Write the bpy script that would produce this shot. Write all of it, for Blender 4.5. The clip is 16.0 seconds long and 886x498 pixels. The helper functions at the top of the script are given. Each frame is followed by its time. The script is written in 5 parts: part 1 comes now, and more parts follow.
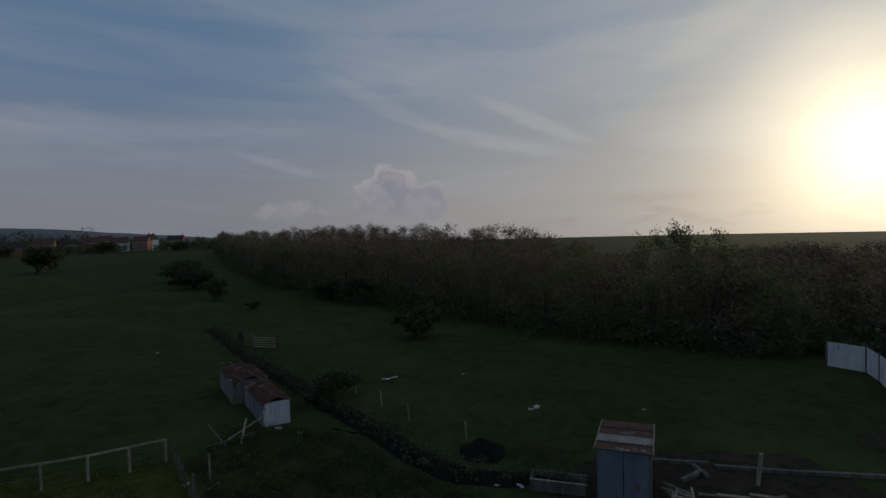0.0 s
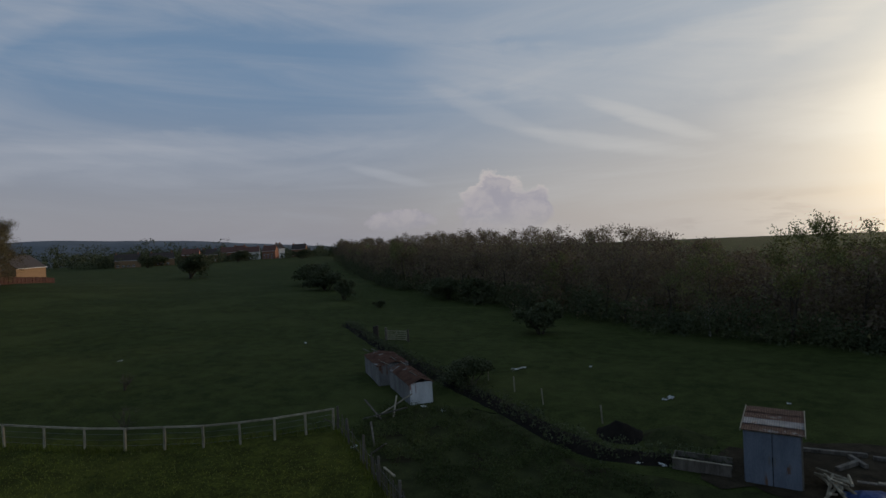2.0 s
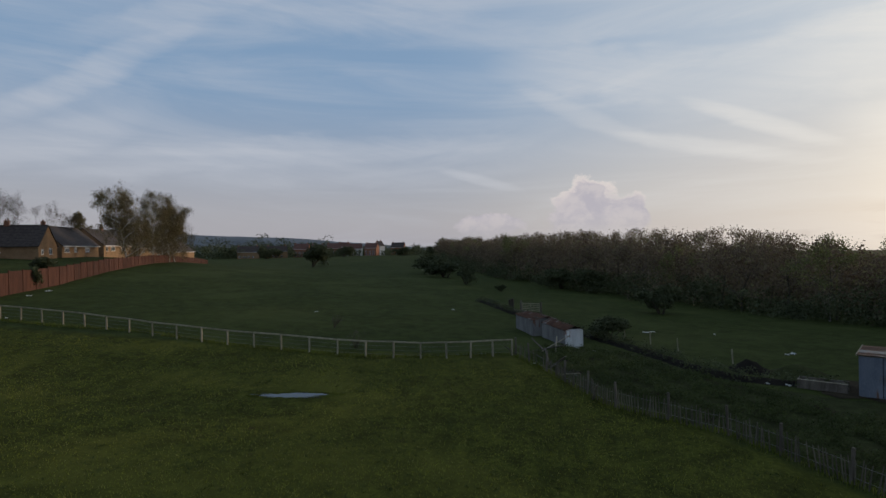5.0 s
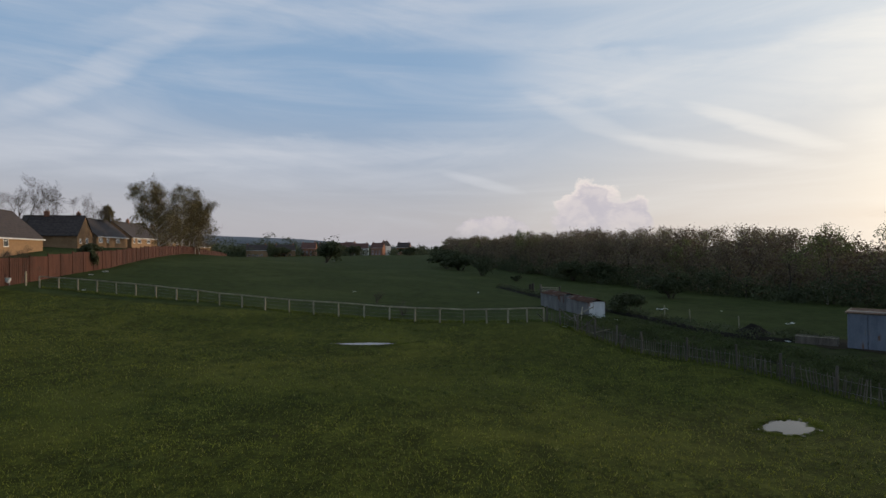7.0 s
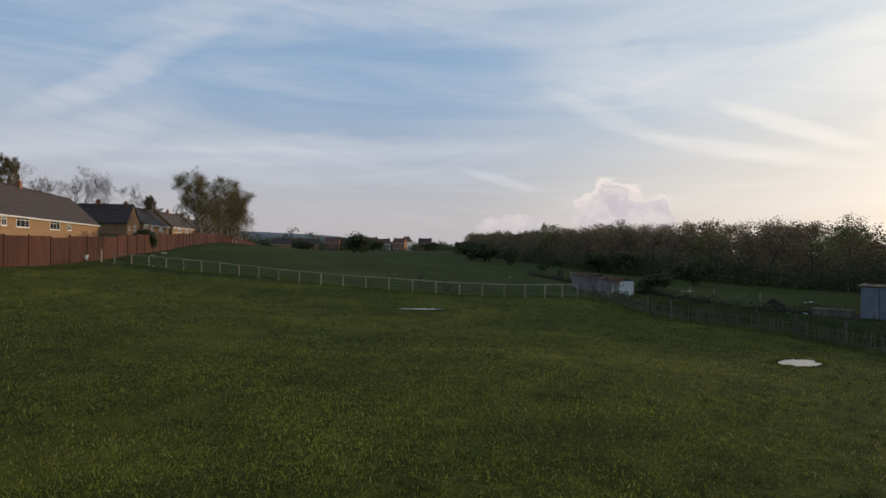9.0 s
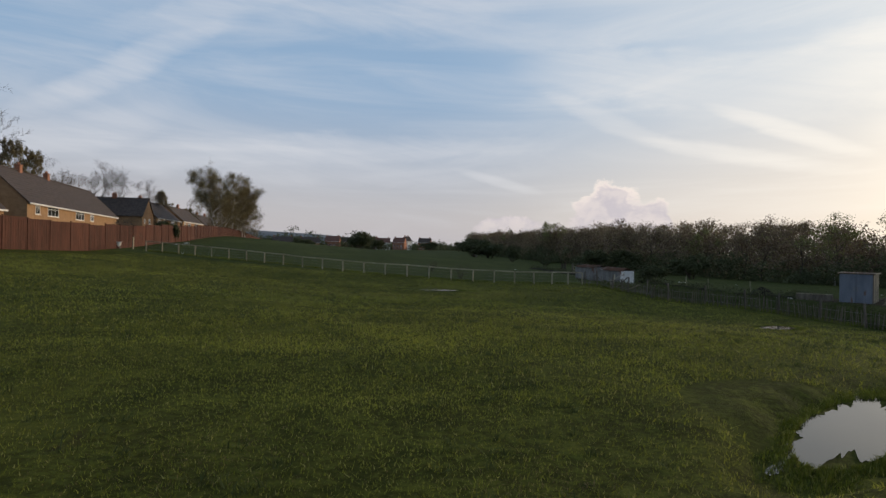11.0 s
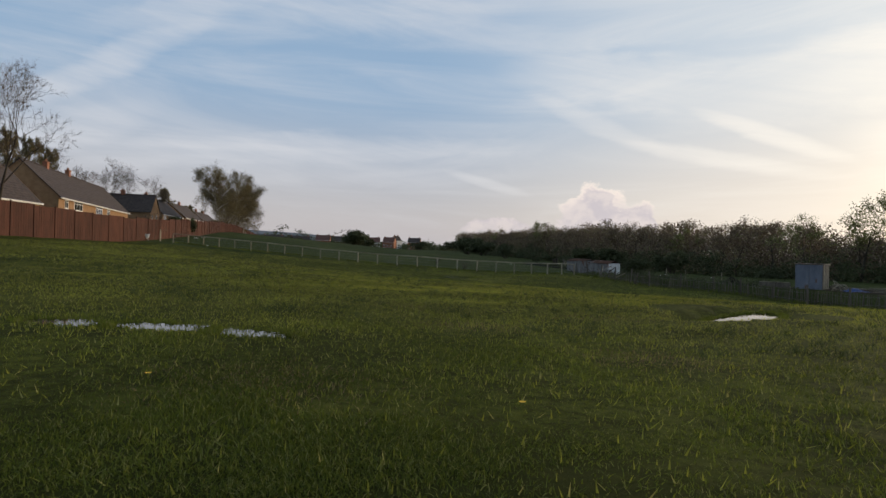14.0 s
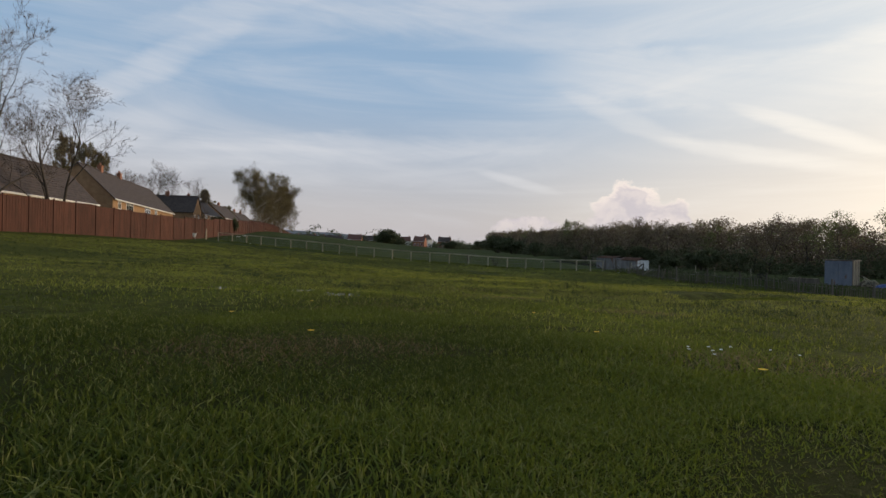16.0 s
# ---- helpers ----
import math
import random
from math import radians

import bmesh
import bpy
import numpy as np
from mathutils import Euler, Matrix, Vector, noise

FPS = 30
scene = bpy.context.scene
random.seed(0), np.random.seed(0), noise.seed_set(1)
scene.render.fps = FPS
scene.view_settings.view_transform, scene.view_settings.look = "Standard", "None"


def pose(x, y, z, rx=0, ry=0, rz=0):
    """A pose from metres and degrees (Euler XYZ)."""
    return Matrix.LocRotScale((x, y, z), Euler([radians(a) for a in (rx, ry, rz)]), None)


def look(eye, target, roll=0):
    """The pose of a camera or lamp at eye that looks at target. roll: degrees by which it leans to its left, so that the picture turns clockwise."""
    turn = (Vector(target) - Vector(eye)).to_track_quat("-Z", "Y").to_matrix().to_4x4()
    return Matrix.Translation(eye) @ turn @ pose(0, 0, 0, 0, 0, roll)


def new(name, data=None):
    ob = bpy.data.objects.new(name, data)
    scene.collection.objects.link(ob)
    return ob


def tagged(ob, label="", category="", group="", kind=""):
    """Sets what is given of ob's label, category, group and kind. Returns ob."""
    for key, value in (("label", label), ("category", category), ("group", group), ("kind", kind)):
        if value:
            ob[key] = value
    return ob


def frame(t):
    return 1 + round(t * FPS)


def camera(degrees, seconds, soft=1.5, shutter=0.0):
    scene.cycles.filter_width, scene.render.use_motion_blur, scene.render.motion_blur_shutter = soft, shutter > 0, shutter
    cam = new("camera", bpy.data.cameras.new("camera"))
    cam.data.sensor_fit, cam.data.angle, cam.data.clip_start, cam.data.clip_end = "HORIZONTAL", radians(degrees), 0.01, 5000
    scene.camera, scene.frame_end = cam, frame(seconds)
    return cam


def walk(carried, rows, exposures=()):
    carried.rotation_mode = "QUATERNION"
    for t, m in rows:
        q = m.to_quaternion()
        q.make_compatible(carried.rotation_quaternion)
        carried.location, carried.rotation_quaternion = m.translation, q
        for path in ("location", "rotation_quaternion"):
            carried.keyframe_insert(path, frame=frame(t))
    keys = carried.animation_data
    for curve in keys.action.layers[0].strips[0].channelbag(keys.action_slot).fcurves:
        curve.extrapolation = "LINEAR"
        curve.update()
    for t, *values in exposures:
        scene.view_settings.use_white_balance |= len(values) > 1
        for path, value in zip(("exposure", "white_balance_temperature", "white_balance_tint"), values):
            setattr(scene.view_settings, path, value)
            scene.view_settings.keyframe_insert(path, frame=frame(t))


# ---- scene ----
cam = camera(78.0, 16.0, soft=1.5)
EXPOSURE = [(0, -1.05, 5950, 10), (1.5, -0.74, 6150, 10), (2.5, -0.4, 6250, 10), (3.5, -0.26, 6300, 10), (4.5, -0.14, 6350, 10), (7.0, 0.16, 6500, 10), (8.5, 0.22, 6600, 10), (11.0, 0.28, 6700, 10), (13.0, 0.3, 6800, 10), (16.0, 0.32, 6800, 10)]
PATH = [
    (0, (0.016, 3.277, 11.320), (-1.614, 23.198, 10.640), -1.59),
    (0.5, (-0.597, 2.873, 11.122), (-1.555, 22.840, 10.488), -1.56),
    (1, (-0.813, 2.550, 10.876), (-3.338, 22.382, 10.311), -1.77),
    (1.5, (-1.059, 1.892, 10.742), (-4.883, 21.518, 10.283), -2.22),
    (2, (-1.286, 0.744, 10.658), (-6.702, 19.994, 10.333), -2.72),
    (2.5, (-1.543, -0.815, 10.555), (-8.398, 17.973, 10.385), -2.90),
    (3, (-2.045, -2.623, 10.325), (-9.270, 16.026, 10.145), -2.45),
    (3.5, (-2.330, -4.469, 9.868), (-10.014, 13.996, 9.752), -2.26),
    (4, (-2.763, -6.349, 9.327), (-10.367, 12.149, 9.260), -1.95),
    (4.5, (-3.222, -8.361, 8.818), (-11.551, 9.822, 8.709), -1.25),
    (7, (-4.189, -16.593, 6.316), (-12.697, 1.507, 6.331), -0.40),
    (7.5, (-4.421, -17.992, 5.902), (-12.701, 0.213, 5.856), 0.08),
    (8, (-4.553, -19.239, 5.473), (-13.403, -1.304, 5.396), 0.18),
    (8.5, (-4.445, -20.402, 5.082), (-13.551, -2.596, 5.004), 0.11),
    (11, (-3.979, -25.889, 3.543), (-13.027, -8.053, 3.510), 0.88),
    (11.5, (-3.912, -27.033, 3.360), (-12.919, -9.175, 3.344), 0.83),
    (12, (-3.856, -28.198, 3.155), (-12.411, -10.120, 3.146), 1.23),
    (12.5, (-3.714, -29.386, 2.982), (-12.416, -11.379, 2.969), 1.22),
    (13, (-3.522, -30.537, 2.851), (-12.410, -12.621, 2.853), 1.24),
    (13.5, (-3.329, -31.572, 2.726), (-12.067, -13.581, 2.722), 1.38),
    (14, (-3.132, -32.459, 2.660), (-11.759, -14.415, 2.662), 1.33),
    (14.5, (-2.910, -33.176, 2.654), (-11.720, -15.220, 2.635), 1.37),
    (15, (-2.707, -33.711, 2.635), (-11.633, -15.813, 2.639), 1.55),
    (15.5, (-2.516, -34.138, 2.557), (-11.491, -16.264, 2.510), 1.41),
    (16, (-2.291, -34.531, 2.438), (-11.892, -16.986, 2.388), 1.24),
]
walk(cam, [(t, look(eye, target, roll)) for t, eye, target, roll in PATH], EXPOSURE)

# ---- light ----
SUN_AZ, SUN_EL = 34.0, 6.0          # degrees to the right of +y, above the horizon
sun = new("sun", bpy.data.lights.new("sun", "SUN"))
sun.data.energy, sun.data.angle, sun.data.color = 1.8, radians(3.0), (1.0, 0.78, 0.55)
sd = Vector((math.sin(radians(SUN_AZ)) * math.cos(radians(SUN_EL)), math.cos(radians(SUN_AZ)) * math.cos(radians(SUN_EL)), math.sin(radians(SUN_EL))))
sun.matrix_world = look(sd * 100, (0, 0, 0))


class Nodes:
    """Short hand for node trees."""

    def __init__(self, tree):
        self.t = tree
        tree.nodes.clear()

    def n(self, kind, **props):
        node = self.t.nodes.new(kind)
        for k, v in props.items():
            if k == "operation":
                node.operation = v
            elif k == "blend_type":
                node.blend_type = v
            elif k == "data_type":
                node.data_type = v
        return node

    def link(self, a, b):
        self.t.links.new(a, b)

    def put(self, sock, v):
        if isinstance(v, bpy.types.NodeSocket):
            self.t.links.new(v, sock)
        else:
            sock.default_value = v

    def math(self, op, a, b=0.0, c=None, clamp=False):
        m = self.n("ShaderNodeMath", operation=op)
        m.use_clamp = clamp
        self.put(m.inputs[0], a), self.put(m.inputs[1], b)
        if c is not None:
            self.put(m.inputs[2], c)
        return m.outputs[0]

    def step(self, v, lo, hi, out_lo=0.0, out_hi=1.0):
        m = self.n("ShaderNodeMapRange")
        m.interpolation_type = "SMOOTHSTEP"
        for i, x in enumerate((v, lo, hi, out_lo, out_hi)):
            self.put(m.inputs[i], x)
        return m.outputs[0]

    def mix(self, f, a, b, blend="MIX"):
        m = self.n("ShaderNodeMix", data_type="RGBA", blend_type=blend)
        self.put(m.inputs[0], f), self.put(m.inputs[6], a), self.put(m.inputs[7], b)
        return m.outputs[2]

    def noise(self, vec, scale, detail=5.0, rough=0.55, distort=0.0):
        m = self.n("ShaderNodeTexNoise")
        if vec is not None:
            self.link(vec, m.inputs["Vector"])
        for k, v in (("Scale", scale), ("Detail", detail), ("Roughness", rough), ("Distortion", distort)):
            m.inputs[k].default_value = v
        return m.outputs["Fac"]

    def xyz(self, x, y, z):
        m = self.n("ShaderNodeCombineXYZ")
        self.put(m.inputs[0], x), self.put(m.inputs[1], y), self.put(m.inputs[2], z)
        return m.outputs[0]


def rgb(r, g, b):
    return (r, g, b, 1.0)


world = bpy.data.worlds.new("evening_sky")
scene.world = world
world.use_nodes = True
w = Nodes(world.node_tree)
coord = w.n("ShaderNodeTexCoord")
sep = w.n("ShaderNodeSeparateXYZ")
w.link(coord.outputs["Generated"], sep.inputs[0])
dx, dy, dz = sep.outputs
sky = w.n("ShaderNodeTexSky")
sky.sky_type, sky.sun_disc, sky.sun_elevation, sky.sun_rotation = "NISHITA", False, radians(SUN_EL), radians(SUN_AZ)
sky.air_density, sky.dust_density, sky.ozone_density = 1.2, 1.4, 2.0
dot = w.n("ShaderNodeVectorMath", operation="DOT_PRODUCT")
w.link(coord.outputs["Generated"], dot.inputs[0])
dot.inputs[1].default_value = sd
glow = dot.outputs["Value"]                      # 1 towards the sun
near_sun = w.step(glow, 0.45, 1.0)
off_sun = w.math("MULTIPLY", w.math("ARCCOSINE", w.math("MINIMUM", glow, 0.99999)), 57.2958)
halo = w.math("POWER", 2.718, w.math("DIVIDE", off_sun, -6.5))
az = w.math("MULTIPLY", w.math("ARCTAN2", dx, dy), 57.2958)
el = w.math("MULTIPLY", w.math("ARCSINE", dz), 57.2958)
# drift of the wind in the high cloud, used to fray every wisp
fray = w.noise(w.xyz(w.math("MULTIPLY", az, 0.10), w.math("MULTIPLY", el, 0.32), 4.4), 1.0, 6.0, 0.6, 0.6)
comb = w.noise(w.xyz(w.math("MULTIPLY", az, 0.06), w.math("ADD", w.math("MULTIPLY", el, 0.75), w.math("MULTIPLY", az, 0.17)), 8.3), 1.2, 5.0, 0.6, 0.4)
level = w.noise(w.xyz(w.math("MULTIPLY", az, 0.022), w.math("MULTIPLY", el, 0.15), 5.1), 1.5, 7.0, 0.6, 0.7)


def wisp(a0, e0, long, wide, lean, amount, ragged=1.0):
    """A streak of high cloud: its middle, half length and half width in degrees, its lean, its strength."""
    c, sn = math.cos(radians(lean)), math.sin(radians(lean))
    a, e = w.math("SUBTRACT", az, a0), w.math("SUBTRACT", el, e0)
    p = w.math("DIVIDE", w.math("ADD", w.math("MULTIPLY", a, c), w.math("MULTIPLY", e, sn)), long)
    q = w.math("DIVIDE", w.math("ADD", w.math("MULTIPLY", e, c), w.math("MULTIPLY", a, -sn)), wide)
    q = w.math("ADD", q, w.math("MULTIPLY", w.math("SUBTRACT", fray, 0.5), 2.2 * ragged))
    r = w.math("ADD", w.math("MULTIPLY", p, p), w.math("MULTIPLY", q, q))
    return w.math("MULTIPLY", w.math("MULTIPLY", w.step(r, 1.8, -0.1), amount * 0.8), w.step(comb, 0.2, 0.7, 0.6, 1.0))


cirrus = w.math("ADD", w.math("MULTIPLY", w.step(level, 0.35, 0.75), 0.45), 0.08)
for streak in ((5.0, 10.9, 6.0, 0.75, -23, 0.95, 0.5), (1.0, 8.9, 8.0, 0.8, -12, 0.75, 0.6), (-9.0, 17.0, 9.5, 2.6, -5, 0.60), (-40.0, 9.3, 19.0, 1.7, 4, 0.62),
               (-33.0, 7.2, 14.0, 1.0, 2, 0.35), (-21.0, 6.9, 4.0, 0.5, -15, 0.55, 0.4), (-58.0, 15.0, 9.0, 1.2, 33, 0.55), (-50.0, 21.5, 10.0, 1.5, 22, 0.4), (-62.0, 9.0, 8.0, 1.6, 20, 0.45),
               (-10.0, 12.6, 7.0, 0.9, -25, 0.45), (10.0, 15.5, 12.0, 3.0, 10, 0.5), (21.0, 8.7, 9.0, 2.2, -10, 0.7), (28.0, 12.5, 8.0, 2.5, 30, 0.8), (24.0, 20.0, 9.0, 2.0, 35, 0.6), (-30.0, 24.0, 14.0, 2.2, 8, 0.35)):
    cirrus = w.math("ADD", cirrus, wisp(*streak), clamp=True)
blue = w.mix(w.step(dz, 0.03, 0.30), rgb(4.9, 4.8, 5.3), rgb(2.45, 3.95, 6.05))
base = w.mix(0.8, sky.outputs[0], blue)
base = w.mix(w.math("MULTIPLY", near_sun, 0.75), base, w.mix(w.step(dz, 0.0, 0.35), rgb(7.7, 6.9, 6.0), rgb(6.0, 6.5, 7.0)))
cloud_col = w.mix(near_sun, rgb(6.0, 6.2, 6.7), rgb(8.5, 8.2, 7.7))
col = w.mix(w.math("MULTIPLY", cirrus, 0.8), base, cloud_col)
# the one heap cloud low over the wood
puff = w.noise(w.xyz(w.math("MULTIPLY", az, 0.16), w.math("MULTIPLY", el, 0.22), 1.3), 2.6, 6.0, 0.6, 0.2)


def heap(a0, e0, wa, we):
    a = w.math("DIVIDE", w.math("SUBTRACT", az, a0), wa)
    e = w.math("DIVIDE", w.math("SUBTRACT", el, e0), we)
    return w.math("SUBTRACT", 1.0, w.math("ADD", w.math("POWER", w.math("ABSOLUTE", a), 2.0), w.math("POWER", w.math("ABSOLUTE", e), 2.0)))


body = w.math("MAXIMUM", w.math("MAXIMUM", heap(-9.5, 1.6, 4.8, 4.6), heap(-10.0, 3.6, 2.4, 3.7)), w.math("MAXIMUM", heap(-5.9, 2.8, 1.9, 2.5), heap(-20.0, 2.2, 4.0, 1.3)))
lump = w.math("ADD", body, w.math("MULTIPLY", w.math("SUBTRACT", puff, 0.5), 2.2))
heap_mask = w.math("MULTIPLY", w.step(lump, 0.0, 0.42), w.step(el, 0.5, 3.4, 0.25, 0.92))
rim = w.math("MULTIPLY", w.step(lump, 0.55, 0.05), w.step(el, 3.0, 6.2))
heap_col = w.mix(rim, w.mix(w.step(puff, 0.4, 0.65), rgb(5.1, 4.8, 5.3), rgb(6.3, 5.8, 5.9)), rgb(10.4, 9.0, 8.0))
col = w.mix(heap_mask, col, heap_col)
low = w.noise(w.xyz(w.math("MULTIPLY", az, 0.09), w.math("MULTIPLY", el, 0.5), 7.7), 1.4, 6.0, 0.6, 0.3)
bank = w.math("MULTIPLY", w.math("MULTIPLY", w.step(low, 0.48, 0.66), w.step(el, 3.8, 1.6)), w.step(az, 2.0, 12.0))
col = w.mix(w.math("MULTIPLY", bank, 0.45), col, rgb(5.2, 4.4, 4.0))
col = w.mix(1.0, col, w.mix(halo, rgb(0, 0, 0), rgb(44.0, 35.0, 20.0)), "ADD")
bg = w.n("ShaderNodeBackground")
w.link(col, bg.inputs[0])
bg.inputs[1].default_value = 0.095
wout = w.n("ShaderNodeOutputWorld")
w.link(bg.outputs[0], wout.inputs[0])


# ---- materials ----
def material(name, dark, light, scale=3.0, rough=0.85, bump=0.25, fine=25.0, metal=0.0, third=None, third_scale=0.6, third_at=(0.55, 0.7), vary=0.0, stretch=None, spec=0.3, translucent=0.0):
    """Two noise scales between two colours, a third colour in patches, fine relief."""
    m = bpy.data.materials.new(name)
    m.use_nodes = True
    k = Nodes(m.node_tree)
    out, sh, tc = k.n("ShaderNodeOutputMaterial"), k.n("ShaderNodeBsdfPrincipled"), k.n("ShaderNodeTexCoord")
    vec = tc.outputs["Object"]
    if stretch:
        mp = k.n("ShaderNodeMapping")
        mp.inputs["Scale"].default_value = stretch
        k.link(vec, mp.inputs["Vector"])
        vec = mp.outputs[0]
    big, small = k.noise(vec, scale, 4.0), k.noise(vec, fine, 6.0, 0.65)
    f = k.step(k.math("ADD", k.math("MULTIPLY", big, 0.55), k.math("MULTIPLY", small, 0.45)), 0.32, 0.68)
    c = k.mix(f, rgb(*dark), rgb(*light))
    if third:
        c = k.mix(k.step(k.noise(vec, third_scale, 5.0, 0.6, 0.3), *third_at), c, rgb(*third))
    if vary:
        info = k.n("ShaderNodeObjectInfo")
        hs = k.n("ShaderNodeHueSaturation")
        k.put(hs.inputs["Value"], k.math("ADD", 1.0 - vary / 2, k.math("MULTIPLY", info.outputs["Random"], vary)))
        k.link(c, hs.inputs["Color"])
        c = hs.outputs[0]
    k.put(sh.inputs["Base Color"], c)
    k.put(sh.inputs["Roughness"], k.math("ADD", rough - 0.08, k.math("MULTIPLY", small, 0.16)))
    sh.inputs["Metallic"].default_value = metal
    sh.inputs["Specular IOR Level"].default_value = spec
    if bump:
        bp = k.n("ShaderNodeBump")
        bp.inputs["Strength"].default_value, bp.inputs["Distance"].default_value = bump, 0.02
        k.link(small, bp.inputs["Height"])
        k.link(bp.outputs[0], sh.inputs["Normal"])
    if translucent:
        tr, ms = k.n("ShaderNodeBsdfTranslucent"), k.n("ShaderNodeMixShader")
        k.put(tr.inputs["Color"], c)
        ms.inputs[0].default_value = translucent
        k.link(sh.outputs[0], ms.inputs[1]), k.link(tr.outputs[0], ms.inputs[2])
        k.link(ms.outputs[0], out.inputs[0])
    else:
        k.link(sh.outputs[0], out.inputs[0])
    return m


def islands(name, dark, light, rough=0.7, translucent=0.3, tip=None):
    """Leaves, blades and twigs: each loose piece takes its own tone."""
    m = bpy.data.materials.new(name)
    m.use_nodes = True
    k = Nodes(m.node_tree)
    out, sh, geo = k.n("ShaderNodeOutputMaterial"), k.n("ShaderNodeBsdfPrincipled"), k.n("ShaderNodeNewGeometry")
    tc = k.n("ShaderNodeTexCoord")
    patch = k.noise(tc.outputs["Object"], 0.22, 3.0)
    f = k.math("ADD", k.math("MULTIPLY", geo.outputs["Random Per Island"], 0.5), k.math("MULTIPLY", k.step(patch, 0.38, 0.62), 0.5))
    c = k.mix(f, rgb(*dark), rgb(*light))
    if tip:
        c = k.mix(k.math("GREATER_THAN", geo.outputs["Random Per Island"], 0.86), c, rgb(*tip))
    k.put(sh.inputs["Base Color"], c)
    sh.inputs["Roughness"].default_value = rough
    sh.inputs["Specular IOR Level"].default_value = 0.25
    tr, ms = k.n("ShaderNodeBsdfTranslucent"), k.n("ShaderNodeMixShader")
    k.put(tr.inputs["Color"], c)
    ms.inputs[0].default_value = translucent
    k.link(sh.outputs[0], ms.inputs[1]), k.link(tr.outputs[0], ms.inputs[2])
    k.link(ms.outputs[0], out.inputs[0])
    return m


def plain(name, color, rough=0.5, metal=0.0, glass=False):
    m = bpy.data.materials.new(name)
    m.use_nodes = True
    sh = m.node_tree.nodes["Principled BSDF"]
    sh.inputs["Base Color"].default_value, sh.inputs["Roughness"].default_value, sh.inputs["Metallic"].default_value = rgb(*color), rough, metal
    return m


def field_material():
    """Lighter grass on this side of the fences, darker green beyond them."""
    m = bpy.data.materials.new("field_grass")
    m.use_nodes = True
    k = Nodes(m.node_tree)
    out, sh, tc = k.n("ShaderNodeOutputMaterial"), k.n("ShaderNodeBsdfPrincipled"), k.n("ShaderNodeTexCoord")
    vec = tc.outputs["Object"]
    sp = k.n("ShaderNodeSeparateXYZ")
    k.link(vec, sp.inputs[0])
    x, y, _ = sp.outputs
    big, mid, small = k.noise(vec, 0.10, 4.0, 0.6, 0.4), k.noise(vec, 0.9, 5.0, 0.6, 0.3), k.noise(vec, 9.0, 8.0, 0.78)
    grain = k.step(k.math("ADD", k.math("MULTIPLY", mid, 0.35), k.math("MULTIPLY", small, 0.65)), 0.40, 0.60)
    far = k.mix(grain, rgb(0.022, 0.029, 0.008), rgb(0.051, 0.062, 0.017))
    far = k.mix(k.math("MULTIPLY", k.step(big, 0.45, 0.7), 0.6), far, rgb(0.064, 0.072, 0.022))
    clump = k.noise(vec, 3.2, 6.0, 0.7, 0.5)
    # shade in the hollows between grass clumps, painted into the near grain
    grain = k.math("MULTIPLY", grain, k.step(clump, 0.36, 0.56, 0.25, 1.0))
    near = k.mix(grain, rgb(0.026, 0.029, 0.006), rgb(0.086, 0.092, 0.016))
    tracks = k.noise(k.xyz(k.math("MULTIPLY", k.math("ADD", x, k.math("MULTIPLY", y, 0.35)), 1.1), k.math("MULTIPLY", y, 0.06), 0.0), 1.0, 4.0, 0.6, 0.4)
    near = k.mix(k.math("MULTIPLY", k.step(tracks, 0.50, 0.66), 0.45), near, rgb(0.024, 0.031, 0.006))
    near = k.mix(k.math("MULTIPLY", k.step(big, 0.48, 0.68), 0.5), near, rgb(0.112, 0.108, 0.020))
    worn = k.noise(vec, 0.55, 5.0, 0.65, 0.6)
    near = k.mix(k.step(worn, 0.66, 0.74), near, rgb(0.040, 0.030, 0.014))
    edge = k.math("MINIMUM", k.math("ADD", 29.0, k.math("MULTIPLY", k.math("ADD", x, 16.0), 0.30)), k.math("SUBTRACT", 29.0, k.math("MULTIPLY", k.math("ADD", x, 16.0), 0.9)))
    inside = k.step(k.math("ADD", k.math("SUBTRACT", edge, y), k.math("MULTIPLY", mid, 1.5)), 0.2, 1.6)
    # shade under the dense blades round the low end, painted as darker ground
    blade_shade = k.math("ADD", k.math("POWER", k.math("ADD", x, 3.0), 2.0), k.math("POWER", k.math("ADD", y, 32.8), 2.0))
    near = k.mix(k.step(k.math("ADD", blade_shade, k.math("MULTIPLY", mid, 8.0)), 16.0, 7.0), near, rgb(0.030, 0.033, 0.007))
    c = k.mix(inside, far, near)
    k.put(sh.inputs["Base Color"], c)
    sh.inputs["Roughness"].default_value, sh.inputs["Specular IOR Level"].default_value = 1.0, 0.04
    bp = k.n("ShaderNodeBump")
    bp.inputs["Strength"].default_value, bp.inputs["Distance"].default_value = 0.7, 0.05
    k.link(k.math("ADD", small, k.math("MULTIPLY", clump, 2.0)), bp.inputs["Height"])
    k.link(bp.outputs[0], sh.inputs["Normal"])
    k.link(sh.outputs[0], out.inputs[0])
    return m


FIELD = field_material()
WEEDS = material("weedy_plot_soil", (0.020, 0.022, 0.009), (0.048, 0.054, 0.019), 1.2, 0.95, 0.9, 10.0, third=(0.024, 0.018, 0.011), third_scale=0.5, spec=0.03)
SOIL = material("dark_wet_soil", (0.008, 0.007, 0.006), (0.020, 0.016, 0.012), 2.0, 0.95, 0.9, 14.0, spec=0.04)
MUD = material("straw_strewn_mud", (0.018, 0.014, 0.009), (0.055, 0.042, 0.026), 1.5, 0.95, 0.8, 12.0, spec=0.05)
